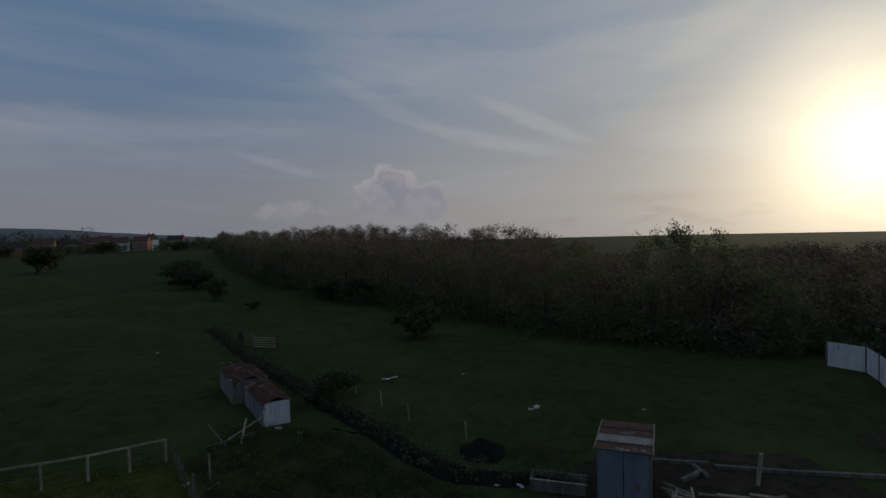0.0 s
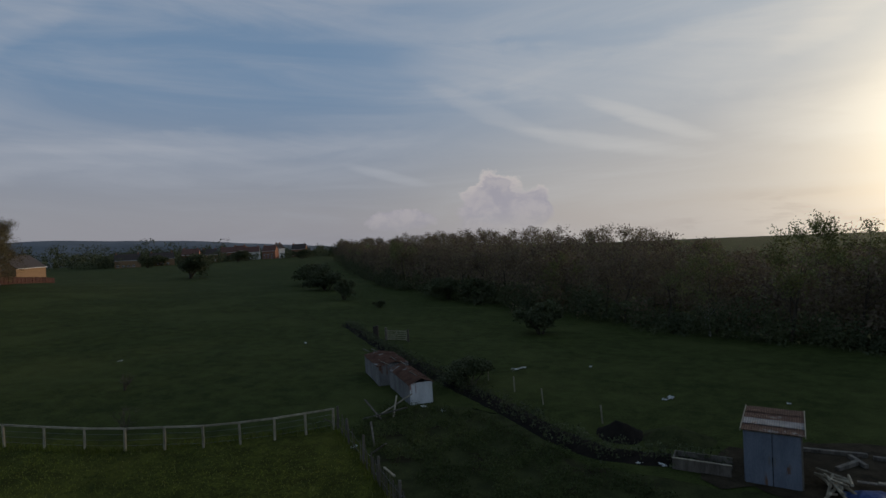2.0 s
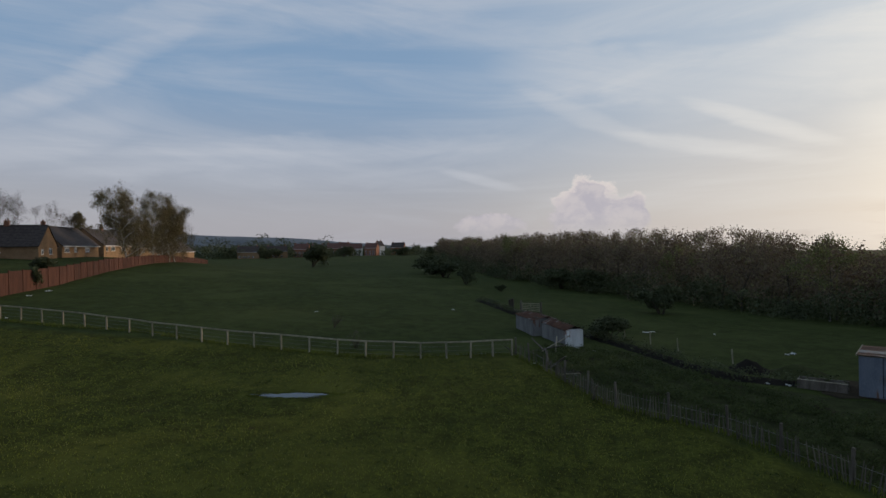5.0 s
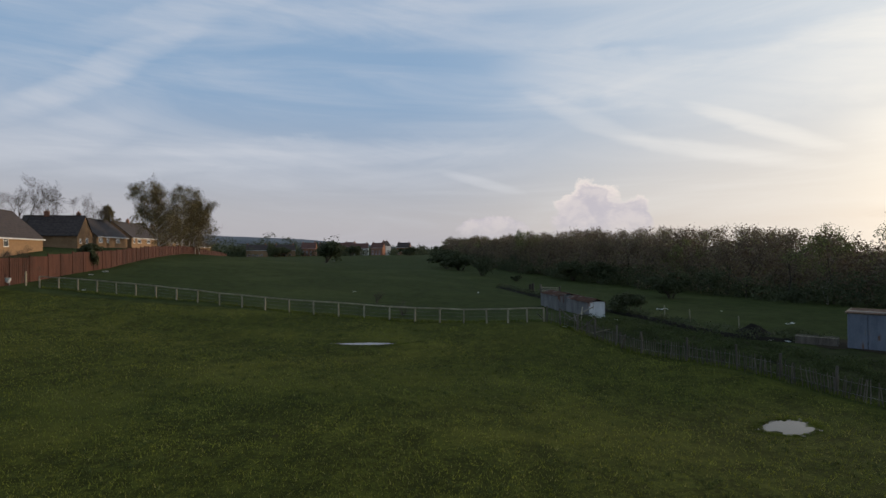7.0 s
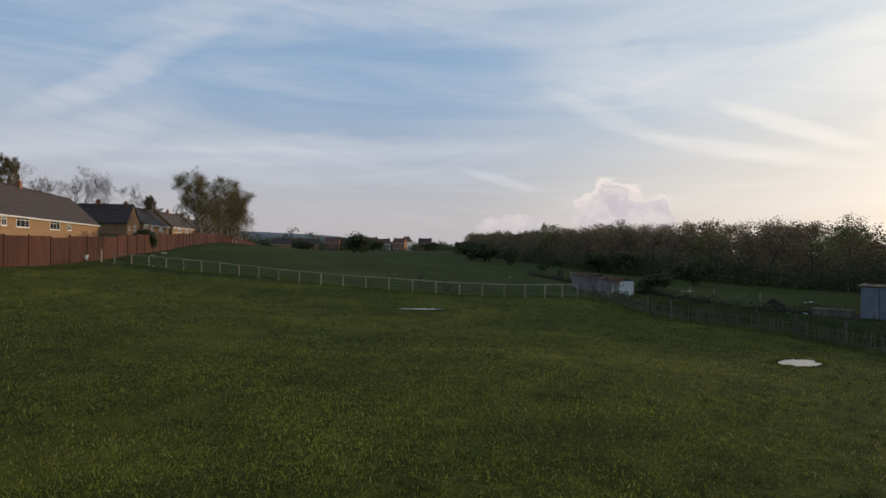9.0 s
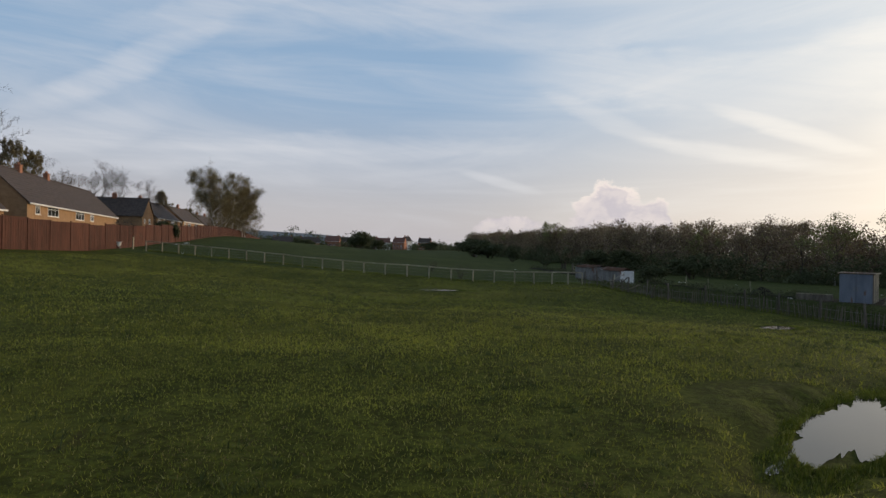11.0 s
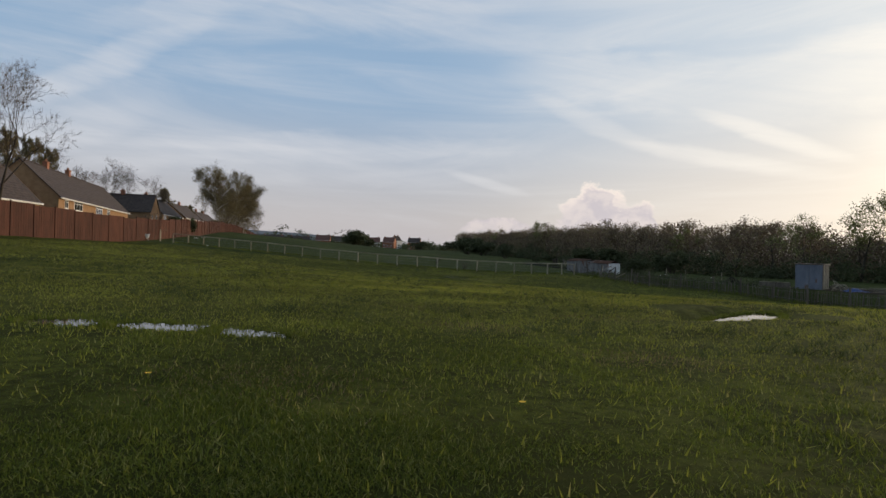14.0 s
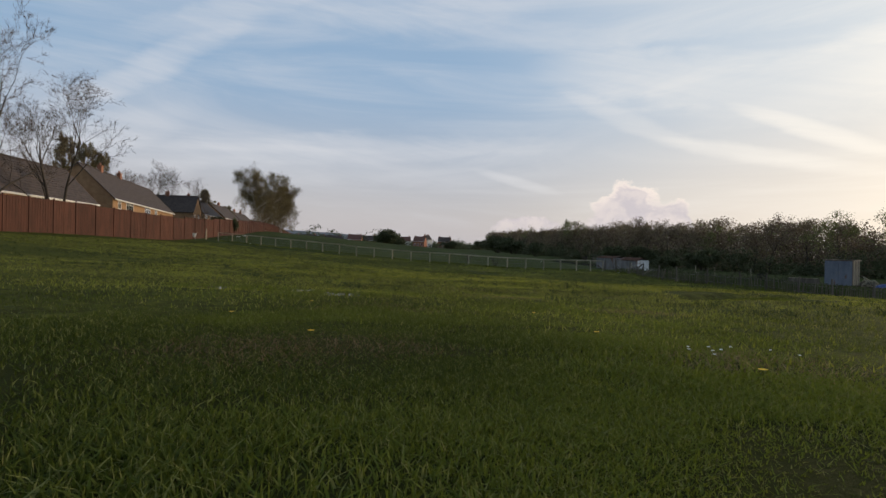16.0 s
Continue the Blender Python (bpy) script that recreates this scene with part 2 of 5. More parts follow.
BLADE = islands("grass_blades", (0.030, 0.044, 0.006), (0.150, 0.178, 0.022), 0.8, 0.42, (0.17, 0.175, 0.05))
WEEDLEAF = islands("weed_leaves", (0.030, 0.040, 0.012), (0.085, 0.102, 0.032), 0.95, 0.25)
TURF = islands("paddock_turf", (0.105, 0.118, 0.016), (0.290, 0.300, 0.045), 0.85, 0.42, (0.28, 0.26, 0.08))
WATER = plain("muddy_water", (0.026, 0.024, 0.014), 0.04)
WATER.node_tree.nodes["Principled BSDF"].inputs["IOR"].default_value = 1.33
POSTWOOD = material("weathered_fence_wood", (0.18, 0.15, 0.10), (0.38, 0.33, 0.24), 4.0, 0.85, 0.4, 30.0, vary=0.35, stretch=(1, 1, 0.25))
GREYWOOD = material("old_grey_wood", (0.055, 0.045, 0.035), (0.17, 0.145, 0.115), 4.0, 0.9, 0.5, 30.0, vary=0.6, stretch=(1, 1, 0.2))
PANELWOOD = material("red_brown_stained_boards", (0.052, 0.021, 0.013), (0.100, 0.038, 0.023), 2.0, 0.85, 0.3, 20.0, vary=0.35, stretch=(1, 1, 0.2))
BRICK = material("buff_brick", (0.22, 0.128, 0.064), (0.32, 0.198, 0.105), 1.5, 0.9, 0.3, 16.0)
REDBRICK = material("red_brick", (0.20, 0.085, 0.05), (0.33, 0.15, 0.09), 1.5, 0.9, 0.3, 16.0)
ROOF = material("brown_roof_tiles", (0.036, 0.027, 0.023), (0.082, 0.061, 0.051), 2.0, 0.85, 0.4, 8.0)
ROOFRED = material("red_roof_tiles", (0.085, 0.040, 0.030), (0.16, 0.078, 0.058), 2.0, 0.85, 0.4, 8.0)
WHITE = material("white_painted_trim", (0.66, 0.65, 0.62), (0.80, 0.79, 0.76), 3.0, 0.5, 0.05, 30.0)
RENDERED = material("pale_render", (0.55, 0.53, 0.48), (0.72, 0.70, 0.66), 1.0, 0.85, 0.1, 20.0)
GLASS = plain("dark_window_glass", (0.03, 0.035, 0.04), 0.05)
WHITETIN = material("white_corrugated_sheet", (0.50, 0.49, 0.47), (0.74, 0.73, 0.71), 1.5, 0.55, 0.1, 20.0, third=(0.25, 0.10, 0.05), third_scale=2.2, third_at=(0.62, 0.7), stretch=(1, 1, 0.25))
GREYTIN = material("grey_weathered_sheet", (0.14, 0.135, 0.13), (0.27, 0.26, 0.25), 2.0, 0.7, 0.15, 20.0, third=(0.16, 0.07, 0.035), third_scale=1.6, third_at=(0.58, 0.7), stretch=(1, 1, 0.3))
RUST = material("rusty_roof_sheet", (0.052, 0.024, 0.015), (0.125, 0.062, 0.038), 1.6, 0.85, 0.3, 18.0, third=(0.22, 0.21, 0.20), third_scale=1.1, third_at=(0.60, 0.66))
BLUETIN = material("faded_blue_grey_metal", (0.10, 0.118, 0.15), (0.18, 0.20, 0.235), 1.8, 0.65, 0.15, 22.0, third=(0.14, 0.08, 0.05), third_scale=2.0, third_at=(0.64, 0.72), stretch=(1, 1, 0.3))
GALV = plain("galvanised_wire", (0.20, 0.20, 0.20), 0.6, 0.6)
TARP = material("blue_tarpaulin", (0.02, 0.06, 0.22), (0.06, 0.13, 0.36), 3.0, 0.5, 0.5, 9.0)
BARK = material("dark_bark", (0.030, 0.024, 0.018), (0.085, 0.068, 0.050), 3.0, 0.95, 0.6, 18.0, stretch=(1, 1, 0.3))
BIRCH = material("white_birch_bark", (0.26, 0.25, 0.22), (0.46, 0.44, 0.40), 3.0, 0.8, 0.3, 14.0, third=(0.04, 0.035, 0.03), third_scale=3.0, third_at=(0.58, 0.66), stretch=(1, 1, 2.5))
WOODLEAF = islands("budding_woodland_twigs", (0.085, 0.062, 0.043), (0.225, 0.170, 0.110), 0.9, 0.2, (0.20, 0.185, 0.08))
GREENLEAF = islands("fresh_green_leaves", (0.085, 0.095, 0.032), (0.175, 0.185, 0.062), 0.75, 0.25, (0.22, 0.23, 0.08))
BIRCHLEAF = islands("olive_birch_leaves", (0.085, 0.066, 0.032), (0.190, 0.150, 0.070), 0.8, 0.25, (0.22, 0.19, 0.085))
DARKLEAF = islands("dark_hawthorn_leaves", (0.042, 0.050, 0.024), (0.095, 0.105, 0.045), 0.8, 0.15)
TWIG = islands("bare_twigs", (0.055, 0.042, 0.032), (0.12, 0.092, 0.070), 0.9, 0.0)
# distance haze is put into the hills' blue-grey base colour
FARHILL = material("far_wooded_hill_hazed", (0.085, 0.095, 0.105), (0.13, 0.142, 0.155), 0.01, 1.0, 0.0, 0.05)


# ---- shapes ----
def part(name, bm, mat, parent=None, label=""):
    """One mesh object from a bmesh or a mesh, under a thing or a part."""
    me = bm
    if isinstance(bm, bmesh.types.BMesh):
        me = bpy.data.meshes.new(name)
        bm.to_mesh(me)
        bm.free()
    if not me.materials:
        me.materials.append(mat)
    ob = new(name, me)
    ob.parent = parent
    return tagged(ob, label) if label else ob


def thing(name, label, category, at=(0, 0, 0), turn=0.0, group="", kind=""):
    ob = new(name)
    ob.matrix_world = pose(*at, 0, 0, turn)
    return tagged(ob, label, category, group, kind)


def box(bm, x0, x1, y0, y1, z0, z1, bevel=0.0, m=None):
    r = bmesh.ops.create_cube(bm, size=1.0, matrix=(m or Matrix()) @ Matrix.Translation(((x0 + x1) / 2, (y0 + y1) / 2, (z0 + z1) / 2)) @ Matrix.Diagonal((x1 - x0, y1 - y0, z1 - z0, 1)))
    if bevel:
        es = list({e for vv in r["verts"] for e in vv.link_edges})
        bmesh.ops.bevel(bm, geom=es, offset=bevel, segments=1, affect="EDGES")
    return bm


def boxed(*a, **k):
    return box(bmesh.new(), *a, **k)


def raw(name, verts, faces):
    me = bpy.data.meshes.new(name)
    me.from_pydata([tuple(p) for p in verts], [], faces)
    me.validate()
    return me


def quick(name, verts, tris):
    """A mesh of loose triangles from arrays."""
    me = bpy.data.meshes.new(name)
    verts, tris = np.asarray(verts, np.float32), np.asarray(tris, np.int32)
    me.vertices.add(len(verts)), me.loops.add(tris.size), me.polygons.add(len(tris))
    me.vertices.foreach_set("co", verts.ravel())
    me.loops.foreach_set("vertex_index", tris.ravel())
    me.polygons.foreach_set("loop_start", np.arange(0, tris.size, 3, dtype=np.int32))
    me.update(calc_edges=True)
    return me


def corrugated(bm, w, h, m, pitch=0.076, depth=0.018, sheet=0.9):
    """A corrugated sheet in its local x-z plane, w wide and h high, with ragged laps."""
    n = max(4, int(w / pitch * 2))
    rows = []
    for i in range(n + 1):
        x = w * i / n
        off = depth * (1 if i % 2 else -1)
        jag = 0.03 * noise.noise((x / sheet, h, 1.7))
        rows.append([bm.verts.new(m @ Vector((x, off + o, z))) for o in (0, 0.012) for z in (0, h + jag)])
    for a, b in zip(rows, rows[1:]):
        for q in ((0, 1, 1, 0), (2, 3, 3, 2)):
            bm.faces.new((a[q[0]], b[q[3]], b[q[2]], a[q[1]]) if q[0] == 0 else (a[2], a[3], b[3], b[2]))
        bm.faces.new((a[1], b[1], b[3], a[3]))
    return bm


# ---- ground ----
def ramp(v, s):
    return 0.5 * (v + np.sqrt(v * v + s * s))


def sstep(a, b, v):
    t = np.clip((v - a) / (b - a), 0, 1)
    return t * t * (3 - 2 * t)


POOLS = [(-24.3, 14.0, 2.0, 0.5, 25), (-1.3, 6.9, 0.7, 1.15, -35), (-2.15, -15.8, 0.58, 2.3, -20), (-9.75, -28.7, 0.5, 0.24, 12), (-8.6, -28.3, 0.6, 0.24, 14), (-7.6, -28.0, 0.5, 0.20, 10)]


def land(x, y):
    x, y = np.asarray(x, float), np.asarray(y, float)
    south = -0.4 + 2.05 * np.tanh(np.maximum(10 - y, 0) / 32) + 0.03 * ramp(-22 - y, 4.0) * (y > -60) + 0.03 * 36 * (y <= -60)
    left = 0.083 * ramp(np.minimum(-x, 150) - 32, 16.0) * (1 - 0.85 * sstep(40, 165, y))
    north = -0.9 * sstep(35, 95, y) * sstep(-60, -10, x) + 0.25 * sstep(10, 26, y)
    right = -0.25 * sstep(-20, 0, x) * sstep(-10, 5, y)
    soft = 0.05 * np.sin(x * 0.31 + 0.7 * np.sin(y * 0.23)) * np.sin(y * 0.27 + 1.1) + 0.02 * np.sin(x * 0.9 + y * 0.35) * np.sin(y * 1.1 - x * 0.2)
    away = np.hypot(x, y + 10)
    return south + left + north + right + soft - 0.042 * np.minimum(ramp(away - 760, 60.0) * (away > 400), 1800)


def ground_z(x, y):
    """The land, with a level shallow basin for each pool."""
    x, y = np.asarray(x, float), np.asarray(y, float)
    z = land(x, y)
    for px, py, rx, ry, turn in POOLS:
        c, s = math.cos(radians(turn)), math.sin(radians(turn))
        u, v = (c * (x - px) + s * (y - py)) / rx, (c * (y - py) - s * (x - px)) / ry
        sunk = 0.16 if ry > 2 else 0.0
        f = sstep(2.0 if sunk else 2.2, 1.45 if sunk else 1.4, np.hypot(u, v))
        level = float(land(px, py)) - sunk
        z = z * (1 - f) + (level - 0.035) * f
    return z


def gz(x, y):
    return float(ground_z(x, y))


def spaced(lo, hi, n, centre, tight):
    t = np.linspace(-1, 1, n)
    s = np.sinh(tight * t) / np.sinh(tight)
    return np.where(s < 0, centre + s * (centre - lo), centre + s * (hi - centre))


gx, gy = spaced(-2600, 2600, 300, -12.0, 7.0), spaced(-900, 3000, 340, -14.0, 6.6)
GX, GY = np.meshgrid(gx, gy)
GZ = ground_z(GX, GY)
vid = np.arange(GX.size).reshape(GX.shape)
quads = np.stack([vid[:-1, :-1], vid[:-1, 1:], vid[1:, 1:], vid[1:, :-1]], -1).reshape(-1, 4)
tri = np.concatenate([quads[:, [0, 1, 2]], quads[:, [0, 2, 3]]])
me = quick("ground", np.stack([GX, GY, GZ], -1).reshape(-1, 3), tri)
me.polygons.foreach_set("use_smooth", np.ones(len(tri), bool))
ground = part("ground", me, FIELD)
tagged(ground, "rough green pasture grass sloping gently across the paddocks", "ground", kind="structure")


def sheet(name, outline, mat, label, category, lift=0.012, step=0.5, kind="structure", wobble=0.25, seed=0):
    """A patch that lies on the ground within an outline."""
    rng = np.random.default_rng(seed)
    pts = np.array(outline, float)
    dense = []
    for a, b in zip(pts, np.roll(pts, -1, 0)):
        n = max(1, int(np.linalg.norm(b - a) / step))
        for i in range(n):
            p = a + (b - a) * i / n
            dense.append(p + rng.normal(0, wobble, 2))
    dense = np.array(dense)
    bm = bmesh.new()
    ring = [bm.verts.new((*p, 0)) for p in dense]
    f = bm.faces.new(ring)
    bmesh.ops.triangulate(bm, faces=[f])
    size = np.ptp(dense, 0).max()
    for _ in range(int(np.clip(math.log2(size / max(step, 0.3)), 1, 4))):
        bmesh.ops.subdivide_edges(bm, edges=[e for e in bm.edges if e.calc_length() > step * 1.6], cuts=1)
        bmesh.ops.triangulate(bm, faces=bm.faces)
    for vv in bm.verts:
        vv.co.z = gz(vv.co.x, vv.co.y) + lift
    bmesh.ops.recalc_face_normals(bm, faces=bm.faces)
    if sum(ff.normal.z for ff in bm.faces) < 0:
        bmesh.ops.reverse_faces(bm, faces=bm.faces)
    for ff in bm.faces:
        ff.smooth = True
    ob = part(name, bm, mat)
    return tagged(ob, label, category, kind=kind)


def puddle(x, y, rx, ry, turn, seed, label):
    """A flat pool with a ragged edge and grassy islands along it."""
    rng = np.random.default_rng(seed)
    ph = rng.uniform(0, 6.28, 8)
    n = 200
    bm = bmesh.new()
    c, s = math.cos(radians(turn)), math.sin(radians(turn))
    z = float(land(x, y)) - 0.022 - (0.16 if ry > 2 else 0.0)
    ring = []
    for i in range(n):
        a = 2 * math.pi * i / n
        r = 1 + 0.10 * math.sin(2 * a + ph[0]) + 0.13 * math.sin(3 * a + ph[1]) + 0.12 * math.sin(5 * a + ph[2]) + 0.10 * math.sin(11 * a + ph[3] + 2 * math.sin(3 * a)) + 0.08 * math.sin(19 * a + ph[4] + 2 * math.sin(2 * a)) + 0.05 * math.sin(37 * a + ph[5])
        px, py = rx * r * math.cos(a), ry * r * math.sin(a)
        ring.append(bm.verts.new((x + c * px - s * py, y + s * px + c * py, z)))
    mid = bm.verts.new((x, y, z))
    for a, b in zip(ring, ring[1:] + ring[:1]):
        bm.faces.new((mid, a, b))
    for ff in bm.faces:
        ff.smooth = True
    ob = part("puddle", bm, WATER)
    return tagged(ob, label, "puddle", "puddles in the paddock", "structure")


def ridge(name, pts, rise, mat, label):
    """A far ridge of hills, a long strip with a humped crest."""
    vs, fs = [], []
    n = 90
    for i in range(n + 1):
        f = i / n
        k = f * (len(pts) - 1)
        j = min(int(k), len(pts) - 2)
        x = pts[j][0] + (pts[j + 1][0] - pts[j][0]) * (k - j)
        y = pts[j][1] + (pts[j + 1][1] - pts[j][1]) * (k - j)
        h = pts[j][2] + (pts[j + 1][2] - pts[j][2]) * (k - j)
        h += 5.0 * noise.noise((f * 9, 0, 2)) + 2.5 * noise.noise((f * 40, 3, 2))
        d = Vector((x, y)).normalized()
        for o, hh in ((-rise, -90.0), (-rise * 0.5, -25.0), (0, 0.0), (rise, -70.0)):
            vs.append((x + d.x * o, y + d.y * o, h + hh))
    for i in range(n):
        for j in range(3):
            a = i * 4 + j
            fs.append((a, a + 1, a + 5, a + 4))
    me = raw(name, vs, fs)
    me.polygons.foreach_set("use_smooth", [True] * len(fs))
    return tagged(part(name, me, mat), label, "hills", kind="structure")

ridge("far_hills", [(-2400, 300, 62), (-2200, 900, 58), (-1750, 1450, 72), (-1450, 1700, 50), (-1150, 1880, 22), (-800, 2060, -14), (-500, 2200, -50), (200, 2400, -85), (900, 2300, -90)], 300, FARHILL, "wooded hills on the horizon, coloured blue-grey for haze")


# ---- trees ----
def tubes(verts, tris, p, q, r0, r1, sides):
    d = (q - p).normalized()
    a = d.orthogonal().normalized()
    b = d.cross(a)
    o = len(verts)
    for c, r in ((p, r0), (q, r1)):
        for i in range(sides):
            t = 2 * math.pi * i / sides
            verts.append(c + a * (r * math.cos(t)) + b * (r * math.sin(t)))
    for i in range(sides):
        j = (i + 1) % sides
        tris.append((o + i, o + j, o + sides + j))
        tris.append((o + i, o + sides + j, o + sides + i))


def grow(rng, height, trunk_r, stems=1, spread=0.5, levels=4, first=0.25, droop=0.0, kids=(4, 6), lean=0.1, shorten=0.62, column=0, thin=0.012):
    """Limbs of a tree: arrays for stem and limbs, for twigs, and the twig ends with their directions."""
    limb_v, limb_t, twig_v, twig_t, ends = [], [], [], [], []

    def branch(p, d, length, r, level):
        steps = (8 if column else 4) if level == 0 else 3
        at = p
        nodes = []
        for i in range(steps):
            d = (d + Vector(rng.normal(0, 0.10 + 0.05 * level, 3)) + Vector((0, 0, 0.06 if level < 2 else -droop))).normalized()
            q = at + d * (length / steps)
            k0, k1 = r * (1 - 0.75 * i / steps), r * (1 - 0.75 * (i + 1) / steps)
            if level < 2:
                tubes(limb_v, limb_t, at, q, k0, k1, 6 if level == 0 else 4)
            else:
                tubes(twig_v, twig_t, at, q, k0, k1, 3)
            nodes.append((q, d, k1))
            at = q
        if level >= levels - 1:
            ends.extend((q, dd) for q, dd, _ in nodes)
            return
        for _ in range(column if column and level == 0 else int(rng.integers(*kids))):
            f = rng.uniform(first if level == 0 else 0.15, 1.0)
            j = min(int(f * steps), steps - 1)
            q, dd, rr = nodes[j]
            side = Vector(rng.normal(0, 1, 3))
            side = (side - dd * side.dot(dd)).normalized()
            nd = (dd * (1 - spread) + side * spread + Vector((0, 0, 0.12))).normalized()
            branch(q, nd, length * (0.36 if column and level == 0 else shorten) * rng.uniform(0.75, 1.15) * (1.15 - 0.45 * f), max(rr * 0.62, thin), level + 1)

    for s in range(stems):
        a = rng.uniform(0, 6.28)
        d = Vector((math.cos(a) * lean * (1 + (stems > 1) * 1.5), math.sin(a) * lean * (1 + (stems > 1) * 1.5), 1)).normalized()
        branch(Vector((0.15 * math.cos(a) * (stems > 1), 0.15 * math.sin(a) * (stems > 1), -0.15)), d, height * (0.92 if column else rng.uniform(0.55, 0.66)), trunk_r, 0)
    return limb_v, limb_t, twig_v, twig_t, ends


def leaves_at(rng, centres, spread, count, size):
    """Loose triangles scattered round points."""
    c = np.repeat(np.asarray(centres, float), count, 0)
    n = len(c)
    away = rng.normal(0, 1, (n, 3))
    c = c + away / np.linalg.norm(away, axis=1)[:, None] * (rng.uniform(0, 1, (n, 1)) ** 0.5 * spread * 1.75)
    a, b = rng.normal(0, 1, (n, 3)), rng.normal(0, 1, (n, 3))
    a /= np.linalg.norm(a, axis=1)[:, None]
    b -= a * (a * b).sum(1)[:, None]
    b /= np.linalg.norm(b, axis=1)[:, None]
    s = size * rng.uniform(0.5, 1.3, (n, 1))
    v = np.stack([c - a * s, c + a * s * 0.9 + b * s * 0.3, c + b * s * 1.1], 1).reshape(-1, 3)
    return v, np.arange(3 * n).reshape(-1, 3)


def tree_meshes(seed, height, trunk_r, leaf_n, leaf_size, leaf_spread=0.35, **k):
    rng = np.random.default_rng(seed)
    lv, lt, tv, tt, ends = grow(rng, height, trunk_r, **k)
    top = max(v.z for v in tv) if tv else height
    s = height / top
    stem = quick("trunk", np.array([v * s for v in lv]), lt)
    v, t = np.array([v * s for v in tv]), np.array(tt)
    twigs = quick("branchwork", v, t)
    crown = None
    if leaf_n:
        lvv, ltt = leaves_at(rng, [e[0] * s for e in ends], leaf_spread, leaf_n, leaf_size)
        lvv[:, 2] = np.maximum(lvv[:, 2], 0.1)
        crown = quick("crown", lvv, ltt)
    return stem, twigs, crown


def plant(name, label, meshes, mats, x, y, scale=1.0, turn=0.0, group="", category="tree", wide=1.0):
    ob = thing(name, label, category, (x, y, gz(x, y) - 0.05), turn, group)
    ob.scale = (scale * wide, scale * wide, scale)
    for me, mat, nm in zip(meshes, mats, ("trunk", "branchwork", "crown")):
        if me:
            p = part(nm, me, mat, ob)
            if nm != "trunk":
                tagged(p, kind="stuff")
    return ob


rng = np.random.default_rng(11)
WOOD = [tree_meshes(100 + i, 12.0, 0.22, 5, 0.15, 0.50, spread=0.5, levels=4, first=0.2, kids=(4, 7), lean=0.08, thin=0.025) for i in range(4)]
FRESH = [tree_meshes(140 + i, 12.5, 0.2, 9, 0.15, 0.45, spread=0.45, levels=4, first=0.2, kids=(4, 7), lean=0.06, thin=0.02) for i in range(2)]
EDGE = [(78, 42), (45, 50), (22, 54), (11, 63), (-4, 79), (-28, 102), (-46, 118), (-66, 150), (-95, 200), (-128, 260), (-163, 322)]


def along_edge(s, back):
    """A place at the length s along the wood's edge, so far back into it."""
    for a, b in zip(EDGE, EDGE[1:]):
        a, b = Vector(a), Vector(b)
        d = (b - a).length
        if s <= d:
            t = (b - a) / d
            p = a + t * s + Vector((t.y, -t.x)) * back
            return p.x, p.y
        s -= d
    return None


s, k = 0.0, 0
while True:
    at = along_edge(s, rng.uniform(0.5, 3.5))
    if at is None:
        break
    fresh = 56 < s < 74 or k % 7 == 3
    me = FRESH[k % 2] if fresh else WOOD[k % 4]
    lab = "tall woodland tree with fresh pale green leaves" if fresh else "bare brown budding woodland tree at the field edge"
    plant("woodland_tree", lab, me, (BARK, TWIG, GREENLEAF if fresh else WOODLEAF), at[0], at[1], (rng.uniform(0.70, 0.88) + (0.07 if 56 < s < 74 else 0)) * (0.72 if s < 56 else 1.0) * (1 + 0.25 * min(1, max(0, (s - 200) / 150))), rng.uniform(0, 360), "trees along the wood's edge")
    s += rng.uniform(4.0, 6.5) * (1 + s / 260)
    k += 1

# the depth of the wood, countless trees behind the edge
vs, ts, n0 = [], [], 0
s = 0.0
while along_edge(s, 0) is not None:
    for row in range(9):
        back = 5 + row * 8.0 + rng.uniform(-2.5, 2.5)
        p = along_edge(s + rng.uniform(-2, 2), back)
        if p is None:
            continue
        h = rng.uniform(0.72, 1.13) * (6.9 + (2.2 + 0.055 * back) * min(1, max(0, (24 - p[0]) / 20))) * (1 + 0.14 * min(1, max(0, (s - 200) / 150)))
        g = gz(*p)
        nc = 85 if row < 3 else 55
        f = rng.uniform(0.03, 1, nc)
        wide = 2.3 * (1.1 - 0.75 * f**3)
        c = np.stack([p[0] + rng.normal(0, 1, nc) * wide, p[1] + rng.normal(0, 1, nc) * wide, g + h * f], 1)
        c[:4, 2], c[:4, :2] = g + h * rng.uniform(0.90, 1.02, 4), np.array(p) + rng.normal(0, 0.8, (4, 2))
        v, t = leaves_at(rng, c, 0.85, 26, 0.23)
        tv, tt = [], []
        tubes(tv, tt, Vector((p[0], p[1], g - 0.2)), Vector((p[0] + rng.normal(0, 0.5), p[1], g + h * 0.8)), 0.2, 0.05, 4)
        vs += [v, np.array(tv)]
        ts += [t + n0, np.array(tt) + n0 + len(v)]
        n0 += len(v) + len(tv)
    s += 5.4 * (1 + s / 200)
tagged(part("woodland", quick("woodland", np.concatenate(vs), np.concatenate(ts)), WOODLEAF), "dense brown early-spring wood behind its edge trees", "woodland", kind="stuff")
